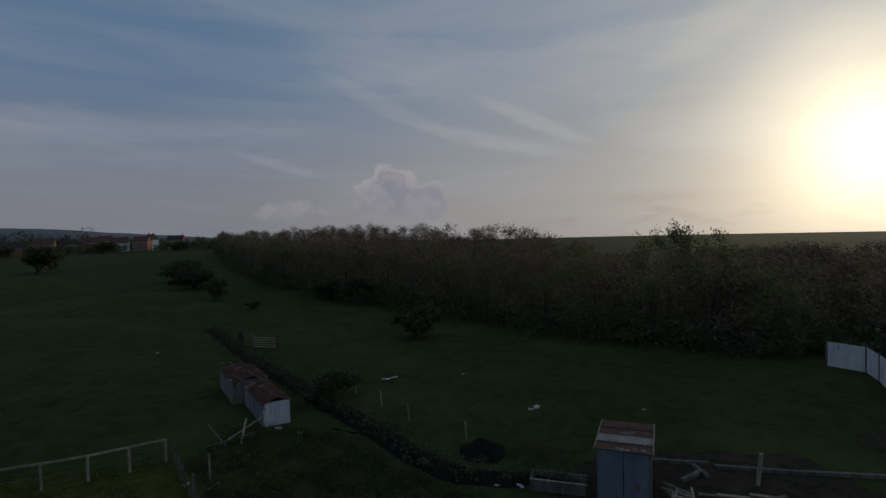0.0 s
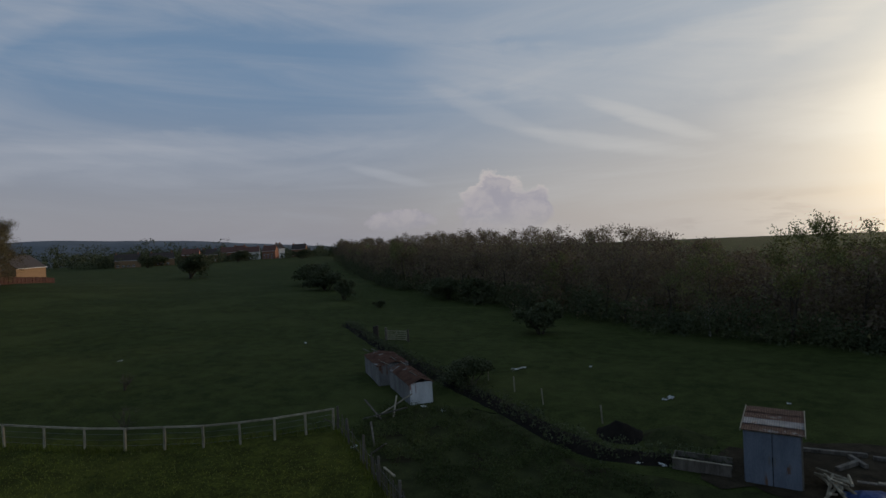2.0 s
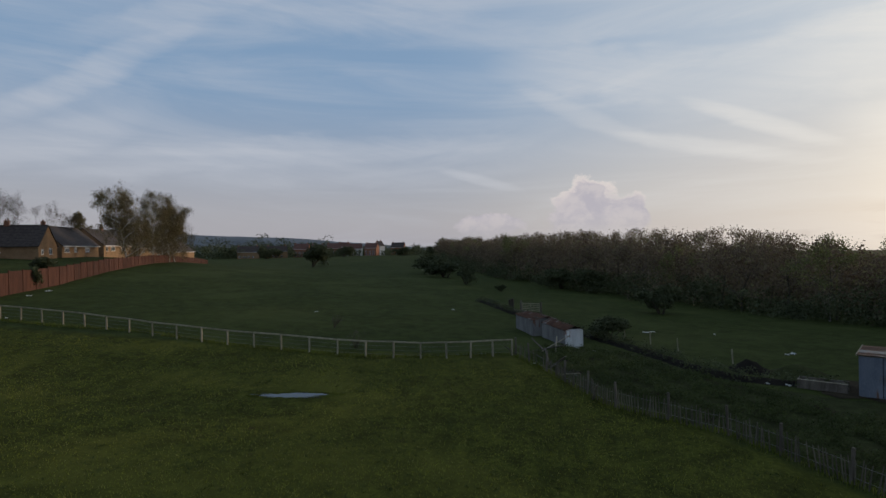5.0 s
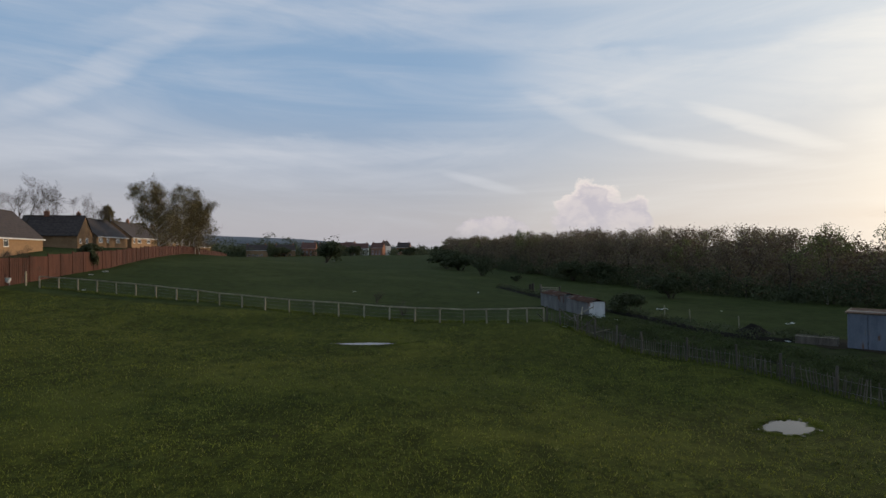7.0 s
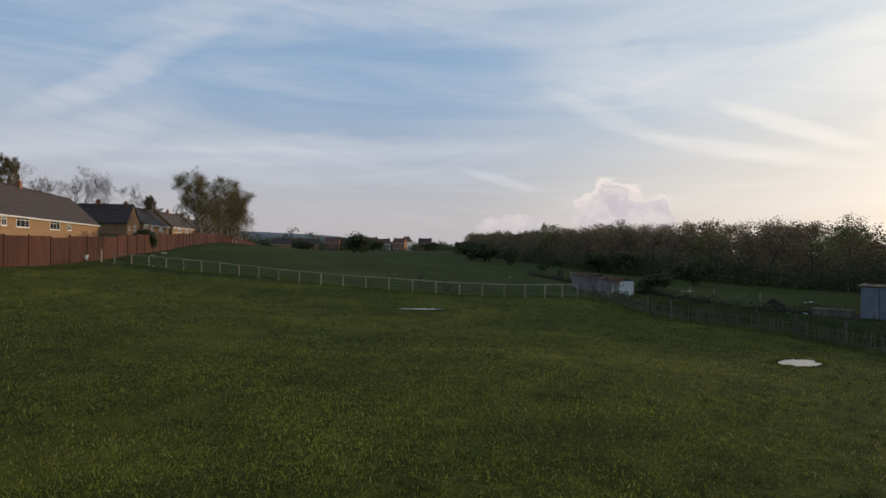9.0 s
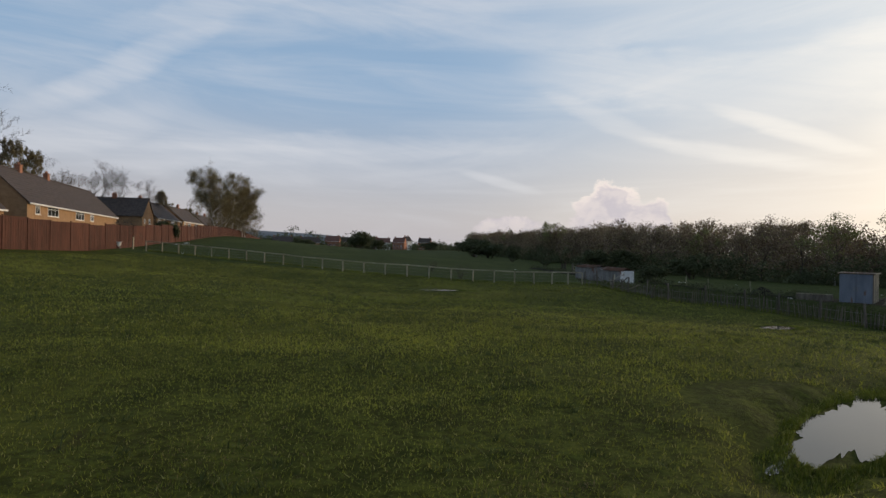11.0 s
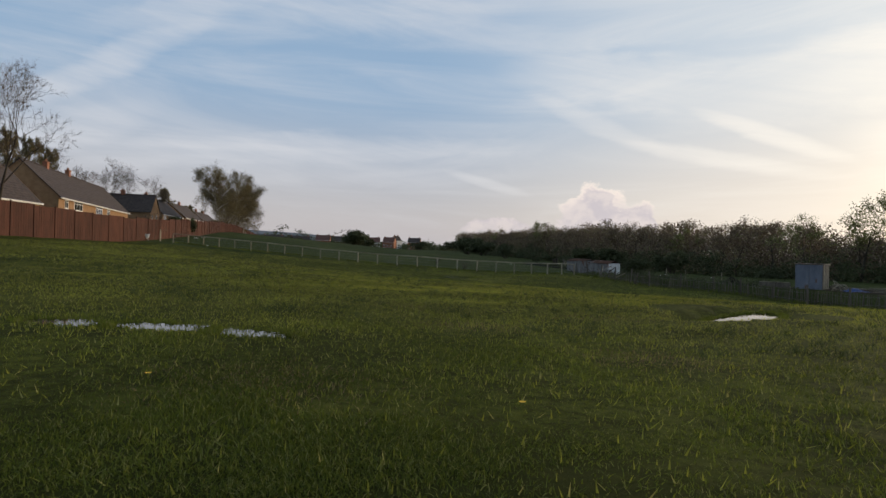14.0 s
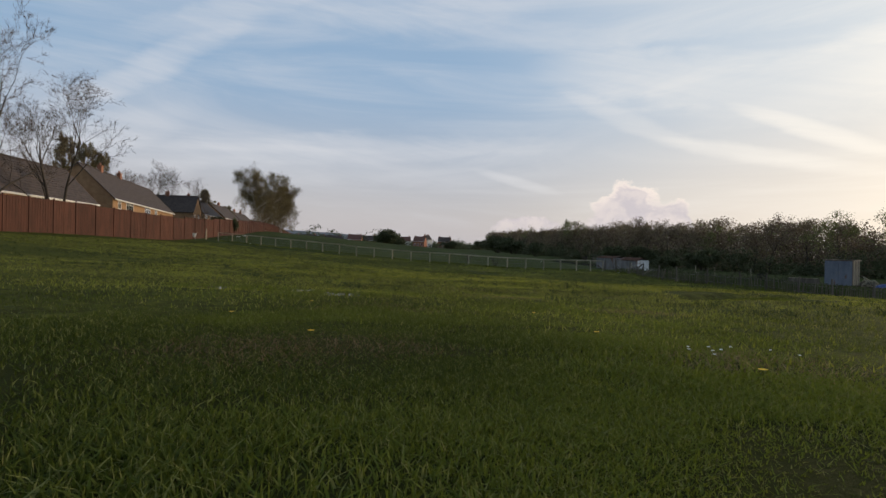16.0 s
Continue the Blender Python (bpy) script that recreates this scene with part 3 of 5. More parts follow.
# undergrowth along the wood's foot
vs, ts, n0 = [], [], 0
s = 0.0
while along_edge(s, 0) is not None:
    p = along_edge(s, rng.uniform(-2.0, 3.0))
    h = rng.uniform(1.2, 4.4)
    c = np.stack([rng.normal(p[0], 1.2, 40), rng.normal(p[1], 1.2, 40), gz(*p) + h * rng.uniform(0.02, 1, 40)], 1)
    v, t = leaves_at(rng, c, 0.45, 16, 0.19)
    vs.append(v), ts.append(t + n0)
    n0 += len(v)
    s += 1.3 * (1 + s / 150)
tagged(part("undergrowth", quick("undergrowth", np.concatenate(vs), np.concatenate(ts)), DARKLEAF), "dark bramble undergrowth along the foot of the wood", "undergrowth", kind="stuff")

# single bushes in the field
BUSH = [tree_meshes(200 + i, 3.0, 0.09, 9, 0.14, 0.26, stems=4, spread=0.5, levels=4, first=0.1, kids=(3, 5), lean=0.22) for i in range(3)]
for i, (x, y, h, wd, lab) in enumerate((
    (-7.8, 63.0, 3.6, 1.2, "round dark hawthorn bush standing alone in the field"),
    (-143, 164.5, 8.4, 1.35, "large dark round holly tree in the middle of the far field"),
    (-46, 92, 3.6, 0.9, "slim dark bush beside the field ditch"),
    (-58, 108, 4.6, 1.5, "spreading dark bush before the wood"), (-66, 118, 5.2, 1.6, "spreading dark bush before the wood"),
    (-72, 128, 4.4, 1.5, "spreading dark bush before the wood"), (-22.8, 96.5, 4.4, 1.4, "low brown thicket bush before the wood"), (-28.5, 100, 4.0, 1.3, "low brown thicket bush before the wood"),
    (-10.6, 39.6, 2.0, 1.5, "low dark bush behind the tin shed"), (-36, 84, 1.3, 1.3, "small dark scrub bush in the field"),
    (-35.5, 33.0, 1.5, 1.0, "small brown leafless bush behind the fence"), (-28.3, 26.4, 1.6, 1.0, "small brown leafless bush behind the fence"))):
    plant("bush", lab, (BUSH[i % 3][0], BUSH[i % 3][1], None if "leafless" in lab else BUSH[i % 3][2]), (BARK, TWIG, BIRCHLEAF if "brown" in lab else DARKLEAF), x, y, h / 3.0, 40 * i, "bushes in the field", "bush", wd)

# ---- fences ----
FENCE = [(-16.3, 29.0), (-25.7, 23.7), (-34.6, 22.2), (-46.8, 21.8), (-54.0, 19.2), (-65.6, 16.6)]
COUNT = [0, 6, 10, 14, 18, 23]


CURVE_X, CURVE_Y = np.polyfit(COUNT, [p[0] for p in FENCE], 3), np.polyfit(COUNT, [p[1] for p in FENCE], 3)


def fence_place(i):
    return float(np.polyval(CURVE_X, i)), float(np.polyval(CURVE_Y, i))


paddock = thing("paddock_fence", "weathered timber post-and-rail fence with wire, across the paddock", "fence")
post_me = bpy.data.meshes.new("post")
bm = boxed(-0.055, 0.055, -0.055, 0.055, -0.3, 1.2, 0.008)
bm.to_mesh(post_me), bm.free()
tops = []
for i in range(24):
    x, y = fence_place(i)
    z = gz(x, y)
    p = part("post", post_me, POSTWOOD, paddock)
    p.matrix_world = pose(x, y, z, rng.normal(0, 1.0), rng.normal(0, 1.0), rng.uniform(0, 90))
    tops.append(Vector((x, y, z + 1.17 + rng.normal(0, 0.012))))
for a, b in zip(tops, tops[1:]):
    d = (b - a).normalized()
    m = Matrix.Translation(a) @ d.to_track_quat("X", "Z").to_matrix().to_4x4()
    part("rail", boxed(-0.02, (b - a).length + 0.02, -0.075, -0.03, -0.05, 0.055, 0.008, m=m), POSTWOOD, paddock)
for h in (0.2, 0.5, 0.8):
    v, t = [], []
    for a, b in zip(tops, tops[1:]):
        tubes(v, t, a - Vector((0, 0, h + 0.1)), b - Vector((0, 0, h + 0.1)), 0.006, 0.006, 3)
    part("wire", quick("wire", np.array(v), t), GALV, paddock)

# chestnut paling fence
PALING = [(-16.0, 29.0), (-12.1, 24.3), (-8.0, 19.5), (-2.4, 17.3), (2.6, 12.6), (9.0, 7.0), (15.0, 1.0)]
paling_fence = thing("paling_fence", "old grey chestnut paling fence, leaning and gappy, round the plot", "fence")
pale_me = bpy.data.meshes.new("pale")
bm = boxed(-0.032, 0.032, -0.014, 0.014, -0.1, 1.0, 0.005)
for vv in bm.verts:
    if vv.co.z > 0.9:
        vv.co.x *= 0.35
bm.to_mesh(pale_me), bm.free()
stake_me = bpy.data.meshes.new("stake")
bm = boxed(-0.05, 0.05, -0.05, 0.05, -0.2, 1.35, 0.01)
bm.to_mesh(stake_me), bm.free()
d0, since, wires = 0.0, 9.0, [[], []]
for a, b in zip(PALING, PALING[1:]):
    a, b = Vector(a), Vector(b)
    length, t = (b - a).length, (b - a).normalized()
    ang = math.degrees(math.atan2(t.y, t.x))
    u0 = 0.0
    while u0 < length:
        p = a + t * u0
        wave = noise.noise((p.x * 0.5, p.y * 0.5, 0.3))
        z = gz(p.x, p.y)
        if since > 2.6:
            q = part("stake", stake_me, GREYWOOD, paling_fence)
            q.matrix_world = pose(p.x, p.y, z, 6 * wave, rng.normal(0, 3), ang)
            since = 0.0
        gappy = d0 < 6.5
        if rng.uniform() > (0.72 if gappy else 0.12):
            q = part("pale", pale_me, GREYWOOD, paling_fence)
            q.matrix_world = pose(p.x + rng.normal(0, 0.015), p.y + rng.normal(0, 0.03), z, 10 * wave + rng.normal(0, 2), 9 * noise.noise((p.x * 0.8, 4, 1)) + rng.normal(0, 3), ang) @ Matrix.Diagonal((1, 1, rng.uniform(0.86, 1.06), 1))
        for wv, h in zip(wires, (0.28, 0.78)):
            wv.append(Vector((p.x, p.y + 0.02, z + h + 0.04 * wave)))
        stepw = rng.uniform(0.125, 0.165)
        u0, d0, since = u0 + stepw, d0 + stepw, since + stepw
for wv in wires:
    v, t = [], []
    for a, b in zip(wv[::4], wv[4::4]):
        tubes(v, t, a, b, 0.007, 0.007, 3)
    part("wire", quick("wire", np.array(v), t), GALV, paling_fence)

# stained close-board fence along the gardens
PANELS = [(-51.5, -22, 3.1), (-57, -10, 3.1), (-61.5, 0, 3.1), (-66.5, 10.5, 3.0), (-72, 21, 2.8), (-81.3, 34.6, 2.5), (-106.5, 65.1, 1.9), (-128.4, 91.3, 1.7), (-149.3, 119.9, 1.6)]
garden_fence = thing("garden_fence", "red-brown stained close-board garden fence behind the bungalows", "fence")
n_board = 0
joined = bmesh.new()
for (xa, ya, ha), (xb, yb, hb) in zip(PANELS, PANELS[1:]):
    a, b = Vector((xa, ya)), Vector((xb, yb))
    length, t = (b - a).length, (b - a).normalized()
    ang = math.degrees(math.atan2(t.y, t.x))
    nseg = max(1, int(length / 2.4))
    for i in range(nseg):
        p, q = a + (b - a) * (i / nseg), a + (b - a) * ((i + 1) / nseg)
        h = ha + (hb - ha) * (i + 0.5) / nseg + rng.normal(0, 0.04)
        z = min(gz(p.x, p.y), gz(q.x, q.y))
        L = (q - p).length
        m = pose(p.x, p.y, z, 0, 0, ang)
        part("fence_post", boxed(-0.06, 0.06, -0.06, 0.06, -0.3, h + 0.12, 0.01, m=m), PANELWOOD, garden_fence)
        bm = bmesh.new()
        nb = int(L / 0.15)
        for j in range(nb):
            x0 = 0.07 + (L - 0.14) * j / nb
            o = 0.012 * (j % 2) + rng.normal(0, 0.003)
            box(bm, x0, x0 + (L - 0.14) / nb + 0.012, 0.0 + o, 0.018 + o, 0.0, h + rng.normal(0, 0.012), m=m)
        box(bm, 0.06, L - 0.06, 0.03, 0.08, 0.35, 0.43, m=m)
        tagged(part("board_panel", bm, PANELWOOD, garden_fence), kind="stuff")


# ---- bungalows ----
def window_part(parent, x0, x1, z0, z1, y, panes=2, mull=True):
    """A white window standing 3 cm proud of the wall at y, with its panes set back."""
    f = part("window", boxed(x0, x1, y - 0.03, y + 0.02, z0, z0 + 0.09), WHITE, parent)
    fr = bmesh.new()
    for a, b, c, d in ((x0, x0 + 0.09, z0 + 0.09, z1), (x1 - 0.09, x1, z0 + 0.09, z1), (x0 + 0.09, x1 - 0.09, z1 - 0.09, z1)):
        box(fr, a, b, y - 0.03, y + 0.02, c, d)
    if mull:
        zt = z1 - 0.3 * (z1 - z0)
        box(fr, x0 + 0.09, x1 - 0.09, y - 0.025, y + 0.015, zt, zt + 0.07)
        for i in range(1, panes):
            xm = x0 + (x1 - x0) * i / panes
            box(fr, xm - 0.035, xm + 0.035, y - 0.022, y + 0.012, z0 + 0.09, z1 - 0.09)
    part("window_frame", fr, WHITE, f)
    part("pane", boxed(x0 + 0.08, x1 - 0.08, y - 0.012, y - 0.004, z0 + 0.08, z1 - 0.08), GLASS, f)
    part("window_sill", boxed(x0 - 0.06, x1 + 0.06, y - 0.12, y - 0.031, z0 - 0.06, z0 - 0.004), WHITE, f)
    return f


def bungalow(x, y, turn, length, depth, eave, rise, windows, chimneys=(), brick=BRICK, roof_mat=ROOF, label="", gable_win=()):
    """The corner at x, y is the left end of the front seen from outside; the front runs along local +x and faces -y."""
    c, s = math.cos(radians(turn)), math.sin(radians(turn))
    base = min(gz(x + c * a - s * b, y + s * a + c * b) for a in (0, length) for b in (0, depth))
    h = eave - base
    ob = thing("bungalow", label or "buff brick bungalow with a brown tiled roof and white windows", "house", (x, y, base), turn, "bungalows behind the garden fence")
    bm = boxed(0, length, 0, depth, -0.4, h)
    for side in (0, length):
        t = 0.24
        xs = (side, side + t) if side == 0 else (side - t, side)
        vsx = [bm.verts.new((xx, yy, zz)) for xx in xs for yy, zz in ((0, h + 0.002), (depth, h + 0.002), (depth / 2, h + rise))]
        for q in ((0, 1, 2), (5, 4, 3), (0, 3, 4, 1), (1, 4, 5, 2), (2, 5, 3, 0)):
            bm.faces.new([vsx[i] for i in q])
    bmesh.ops.recalc_face_normals(bm, faces=bm.faces)
    part("wall", bm, brick, ob)
    # roof slabs with an overhang and courses of tiles
    over, th = 0.35, 0.12
    slope = rise / (depth / 2)
    rows = 14
    for sgn in (-1, 1):
        prof = []
        for r in range(rows + 1):
            d = -over + (depth / 2 + over) * r / rows
            if r:
                prof.append((d, slope * d + 0.01))
            if r < rows:
                prof.append((d, slope * d + 0.06))
        prof += [(depth / 2, slope * depth / 2 - th), (-over, -slope * over - th)]
        rb = bmesh.new()
        ends = []
        for xx in (-0.18, length + 0.18):
            ends.append([rb.verts.new((xx, d if sgn < 0 else depth - d, h + z)) for d, z in prof])
        for i in range(len(prof)):
            j = (i + 1) % len(prof)
            rb.faces.new((ends[0][i], ends[0][j], ends[1][j], ends[1][i]))
        rb.faces.new(ends[0]), rb.faces.new(ends[1][::-1])
        bmesh.ops.recalc_face_normals(rb, faces=rb.faces)
        part("roof", rb, roof_mat, ob)
    part("ridge_cap", boxed(-0.18, length + 0.18, depth / 2 - 0.14, depth / 2 + 0.14, h + rise - 0.05, h + rise + 0.1, 0.04), roof_mat, ob)
    part("fascia", boxed(-0.15, length + 0.15, -over - 0.03, -over + 0.0, h - over * slope - 0.16, h - over * slope + 0.05), WHITE, ob)
    part("gutter", boxed(-0.15, length + 0.15, -over - 0.13, -over - 0.034, h - over * slope - 0.05, h - over * slope + 0.03, 0.02), WHITE, ob)
    for x0, x1, z0, z1 in windows:
        z0, z1 = (h + z0, h + z1) if z0 < 0 else (z0, z1)
        window_part(ob, x0, x1, z0, z1, -0.004, 3 if x1 - x0 > 1.8 else 2)
    for cx in chimneys:
        bm = boxed(cx - 0.45, cx + 0.45, depth / 2 - 0.32, depth / 2 + 0.32, h + rise - 0.7, h + rise + 0.75, 0.02)
        box(bm, cx - 0.52, cx + 0.52, depth / 2 - 0.39, depth / 2 + 0.39, h + rise + 0.75, h + rise + 0.88, 0.02)
        ch = part("chimney", bm, REDBRICK, ob)
        for o in (-0.2, 0.2):
            cb = bmesh.new()
            bmesh.ops.create_cone(cb, cap_ends=True, segments=10, radius1=0.13, radius2=0.1, depth=0.4, matrix=Matrix.Translation((cx + o, depth / 2, h + rise + 1.05)))
            part("chimney_pot", cb, REDBRICK, ch)
    for x0, x1, z0, z1, side in gable_win:
        z0, z1 = h + z0, h + z1
        wbm = window_part(ob, x0, x1, z0, z1, -0.004)
        wbm.matrix_local = pose(0 if side == 0 else length, depth if side == 0 else 0, 0, 0, 0, -90 if side == 0 else 90)
    return ob



def front(p0, p1, depth, eave, rise, windows, **k):
    """A house whose front runs from p0 (left, seen from the paddock) to p1 (right)."""
    d = Vector(p1) - Vector(p0)
    return bungalow(p0[0], p0[1], math.degrees(math.atan2(d.y, d.x)), d.length, depth, eave, rise, windows, **k)


front((-83.5, 12.6), (-112.4, 42.5), 9.2, 8.93, 4.7, [(2.5, 4.0, -1.7, -0.5), (6.7, 10.7, -1.75, -0.4), (18.0, 22.0, -1.75, -0.4), (25.2, 27.0, -1.7, -0.45)], chimneys=(9.5, 19.5), label="long buff brick bungalow with a brown tiled roof")
front((-66.0, -12.0), (-80.6, 8.7), 8.1, 7.67, 4.3, [(3.0, 6.2, -1.8, -0.45), (12.0, 15.0, -1.8, -0.45)], chimneys=(9,), label="buff brick bungalow half hidden behind a bare garden tree")
bungalow(-125.4, 59.7, -139.4, 11.0, 8.9, 9.97, 4.0, [(4.0, 5.6, -1.7, -0.5)], label="buff brick bungalow with its gable end to the paddock", gable_win=((1.2, 2.2, -1.9, -0.9, 0), (4.8, 6.2, -1.9, -0.7, 0)), chimneys=(7.0,))
front((-126.4, 61.2), (-138.7, 77.0), 9.4, 10.09, 4.2, [(1.2, 3.6, -1.7, -0.5), (6.0, 7.4, -1.7, -0.5), (12.0, 14.6, -1.7, -0.5)], chimneys=(3.0,))
front((-141.1, 79.9), (-155.1, 98.0), 9.4, 10.32, 4.2, [(1.5, 2.8, -1.7, -0.5), (5.0, 8.0, -1.7, -0.5), (13.0, 16.0, -1.7, -0.5)], chimneys=(12.0,))
front((-158.6, 102.7), (-175.0, 123.8), 9.4, 9.62, 4.2, [(2.0, 4.6, -1.7, -0.5), (9.0, 11.6, -1.7, -0.5), (17.0, 19.6, -1.7, -0.5)], chimneys=(6.0, 17.0))
front((-178.5, 130.8), (-191.4, 150.7), 9.4, 8.22, 4.0, [(2.0, 4.6, 0.8, 2.6), (11.0, 13.6, 0.8, 2.6)], chimneys=(8.0,))

# far village: two-storey brick rows and cottages
for i, (az_h, dist, wid, hh, mats, turn) in enumerate((
    (-30.8, 232, 10, 4.4, (REDBRICK, ROOF), 20), (-32.0, 226, 5, 5.2, (RENDERED, ROOF), 70), (-33.6, 222, 9, 4.2, (REDBRICK, ROOFRED), 15), (-35.4, 226, 11, 4.0, (RENDERED, ROOFRED), 30), (-36.4, 240, 9, 5.0, (REDBRICK, ROOFRED), 10),
    (-37.4, 224, 10, 4.4, (REDBRICK, ROOFRED), 35), (-39.0, 216, 9, 3.8, (BRICK, ROOF), 40), (-40.8, 212, 10, 4.2, (REDBRICK, ROOFRED), 30), (-43.4, 205, 13, 3.2, (BRICK, ROOF), 45), (-46.2, 200, 13, 3.2, (BRICK, ROOF), 45))):
    hx, hy = -2.5 + 2.35 * dist * math.sin(radians(az_h)), -4 + 2.35 * dist * math.cos(radians(az_h))
    wins = [(1.0 + 3.4 * j, 2.8 + 3.4 * j, z, z + 1.4) for j in range(int(wid * 1.3 / 3.6)) for z in ((0.7, 3.3) if hh > 4.1 else (0.8,))]
    bungalow(hx, hy, turn, wid * 1.3, 10.0, gz(hx, hy) + hh * 1.75, 4.6, wins, chimneys=(1.2, wid * 1.3 - 1.5), brick=mats[0], roof_mat=mats[1], label="far brick village house with a tiled roof" if mats[0] is not RENDERED else "far pale rendered village house").name = "village_house"

# ---- tin sheds ----
def tin_shed(x, y, turn, length, width, wall_h, rise, mats, label):
    """A lean shed: the white end at local x = 0, the length along +x, width centred."""
    ob = thing("tin_shed", label, "shed", (x, y, gz(x, y) - 0.03), turn, "ramshackle tin sheds")
    end, side, roof = mats
    hw = width / 2
    part("end_wall", corrugated(bmesh.new(), width, wall_h + 0.05, pose(0, -hw, 0, 0, 0, 90)), end, ob)
    part("side_wall", corrugated(bmesh.new(), length, wall_h, pose(0, -hw, 0)), side, ob)
    part("side_wall", corrugated(bmesh.new(), length, wall_h, pose(0, hw, 0)), side, ob)
    part("end_wall", corrugated(bmesh.new(), width, wall_h, pose(length, -hw, 0, 0, 0, 90)), side, ob)
    sl = math.degrees(math.atan2(rise, hw))
    run = math.hypot(rise, hw) + 0.14
    for sgn in (-1, 1):
        n = int(length / 1.2) + 1
        for i in range(n):
            w0 = length / n
            m = pose(i * w0 - 0.06, sgn * (hw + 0.11), wall_h - 0.04 + 0.02 * (i % 2), 0, 0, 0) @ pose(0, 0, 0, -90 + sl if sgn < 0 else 90 - sl, 0, 0) @ pose(0, 0, 0, 0, rng.normal(0, 1.0), 0)
            part("roof_sheet", corrugated(bmesh.new(), w0 + 0.12, run, m), roof, ob)
    for i in range(3):
        a = rng.uniform(0, length)
        part("roof_batten", boxed(a, a + 1.5, -0.25 + 0.2 * i, -0.18 + 0.2 * i, wall_h + rise * 0.8 + 0.05, wall_h + rise * 0.8 + 0.1, m=pose(0, 0, 0, 0, 0, 4 * i)), GREYWOOD, ob)
    part("door_post", boxed(0.9, 1.0, -hw - 0.09, -hw - 0.03, 0, wall_h), GREYWOOD, ob)
    part("doorway_board", boxed(1.5, 1.62, -hw - 0.08, -hw - 0.03, 0, wall_h), GREYWOOD, ob)
    return ob


tin_shed(-12.75, 34.6, 126, 5.0, 1.55, 1.4, 0.30, (WHITETIN, GREYTIN, RUST), "small corrugated shed with a white end and rusty roof")
tin_shed(-16.3, 38.9, 126, 4.6, 2.3, 1.55, 0.22, (GREYTIN, GREYTIN, RUST), "grey weathered corrugated shed with a rusty red roof")

# tall blue-grey shed
blue = thing("metal_store", "tall faded blue-grey metal store shed with a patched rusty roof", "shed", (4.35, 26.3, gz(5.4, 27.6) - 0.05), -17)
Wd, Dp, Hh = 2.1, 3.3, 2.35
part("side_wall", corrugated(bmesh.new(), Dp, Hh, pose(0.02, 0.03, 0, 0, 0, 90), 0.15, 0.02), BLUETIN, blue)
part("back_wall", corrugated(bmesh.new(), Wd, Hh, pose(0, Dp, 0), 0.15, 0.02), BLUETIN, blue)
part("plank_wall", boxed(Wd - 0.05, Wd - 0.02, 0.04, Dp, 0, Hh), GREYWOOD, blue)
for i in range(12):
    part("plank", boxed(Wd - 0.016, Wd + 0.012 + 0.006 * (i % 2), 0.05 + 0.27 * i, 0.05 + 0.27 * i + 0.235, 0.05 + 0.03 * (i % 3), Hh - 0.05 * (i % 2)), POSTWOOD if i % 3 else GREYWOOD, blue)
for i in range(2):
    d = part("door", boxed(0.04 + i * 1.02, 1.03 + i * 1.02, -0.04, 0.0, 0.08, Hh - 0.06, 0.01), BLUETIN, blue)
    for j in range(5):
        part("rib", boxed(0.14 + i * 1.02 + 0.18 * j, 0.2 + i * 1.02 + 0.18 * j, -0.062, -0.043, 0.12, Hh - 0.12, 0.006), BLUETIN, d)
    part("door_handle", boxed(0.9 + i * 0.2, 0.95 + i * 0.2, -0.1, -0.044, 1.0, 1.35, 0.01), GALV, d)
part("door_frame", boxed(-0.03, Wd + 0.03, -0.05, 0.0, Hh - 0.05, Hh + 0.03), GREYWOOD, blue)
for i in range(4):
    m = pose(-0.12, -0.15 + i * 0.88, Hh + 0.04 + 0.012 * (i % 2)) @ pose(0, 0, 0, -90 - 1.5, 0, 0) @ pose(0, 0, 0, 0, 0, 0)
    part("roof_sheet", corrugated(bmesh.new(), Wd + 0.25, 0.95, m, 0.09, 0.016), (RUST, GREYTIN, RUST, RUST)[i], blue)
for sx in (-0.12, Wd + 0.1):
    part("roof_edge", boxed(sx, sx + 0.04, -0.15, Dp + 0.1, Hh - 0.04, Hh + 0.07), POSTWOOD, blue)

# ---- ground patches ----
sheet("weedy_plot", [(-15.2, 30.5), (-12.0, 24.9), (-7.7, 20.2), (-2.2, 18.0), (2.9, 13.4), (9, 7.8), (12, 12), (9, 24), (3.5, 25.5), (-2.0, 27.0), (-7.5, 33.5), (-12, 34.5)], WEEDS, "rough weedy vegetable plot inside the paling fence", "plot", 0.02, 0.9, seed=1)
sheet("yard_mud", [(2.6, 26.4), (6.5, 24.4), (13, 22), (17, 25), (15, 31), (9, 32), (4, 29.5)], MUD, "muddy yard strewn with straw and scraps round the metal store", "mud", 0.03, 0.8, seed=2)
sheet("feeding_patch", [(19.5, 31), (22.5, 30.5), (25, 31.5), (24.5, 34.5), (21, 35), (19, 33)], MUD, "trodden patch of straw and hay in the field", "mud", 0.02, 0.6, seed=5)

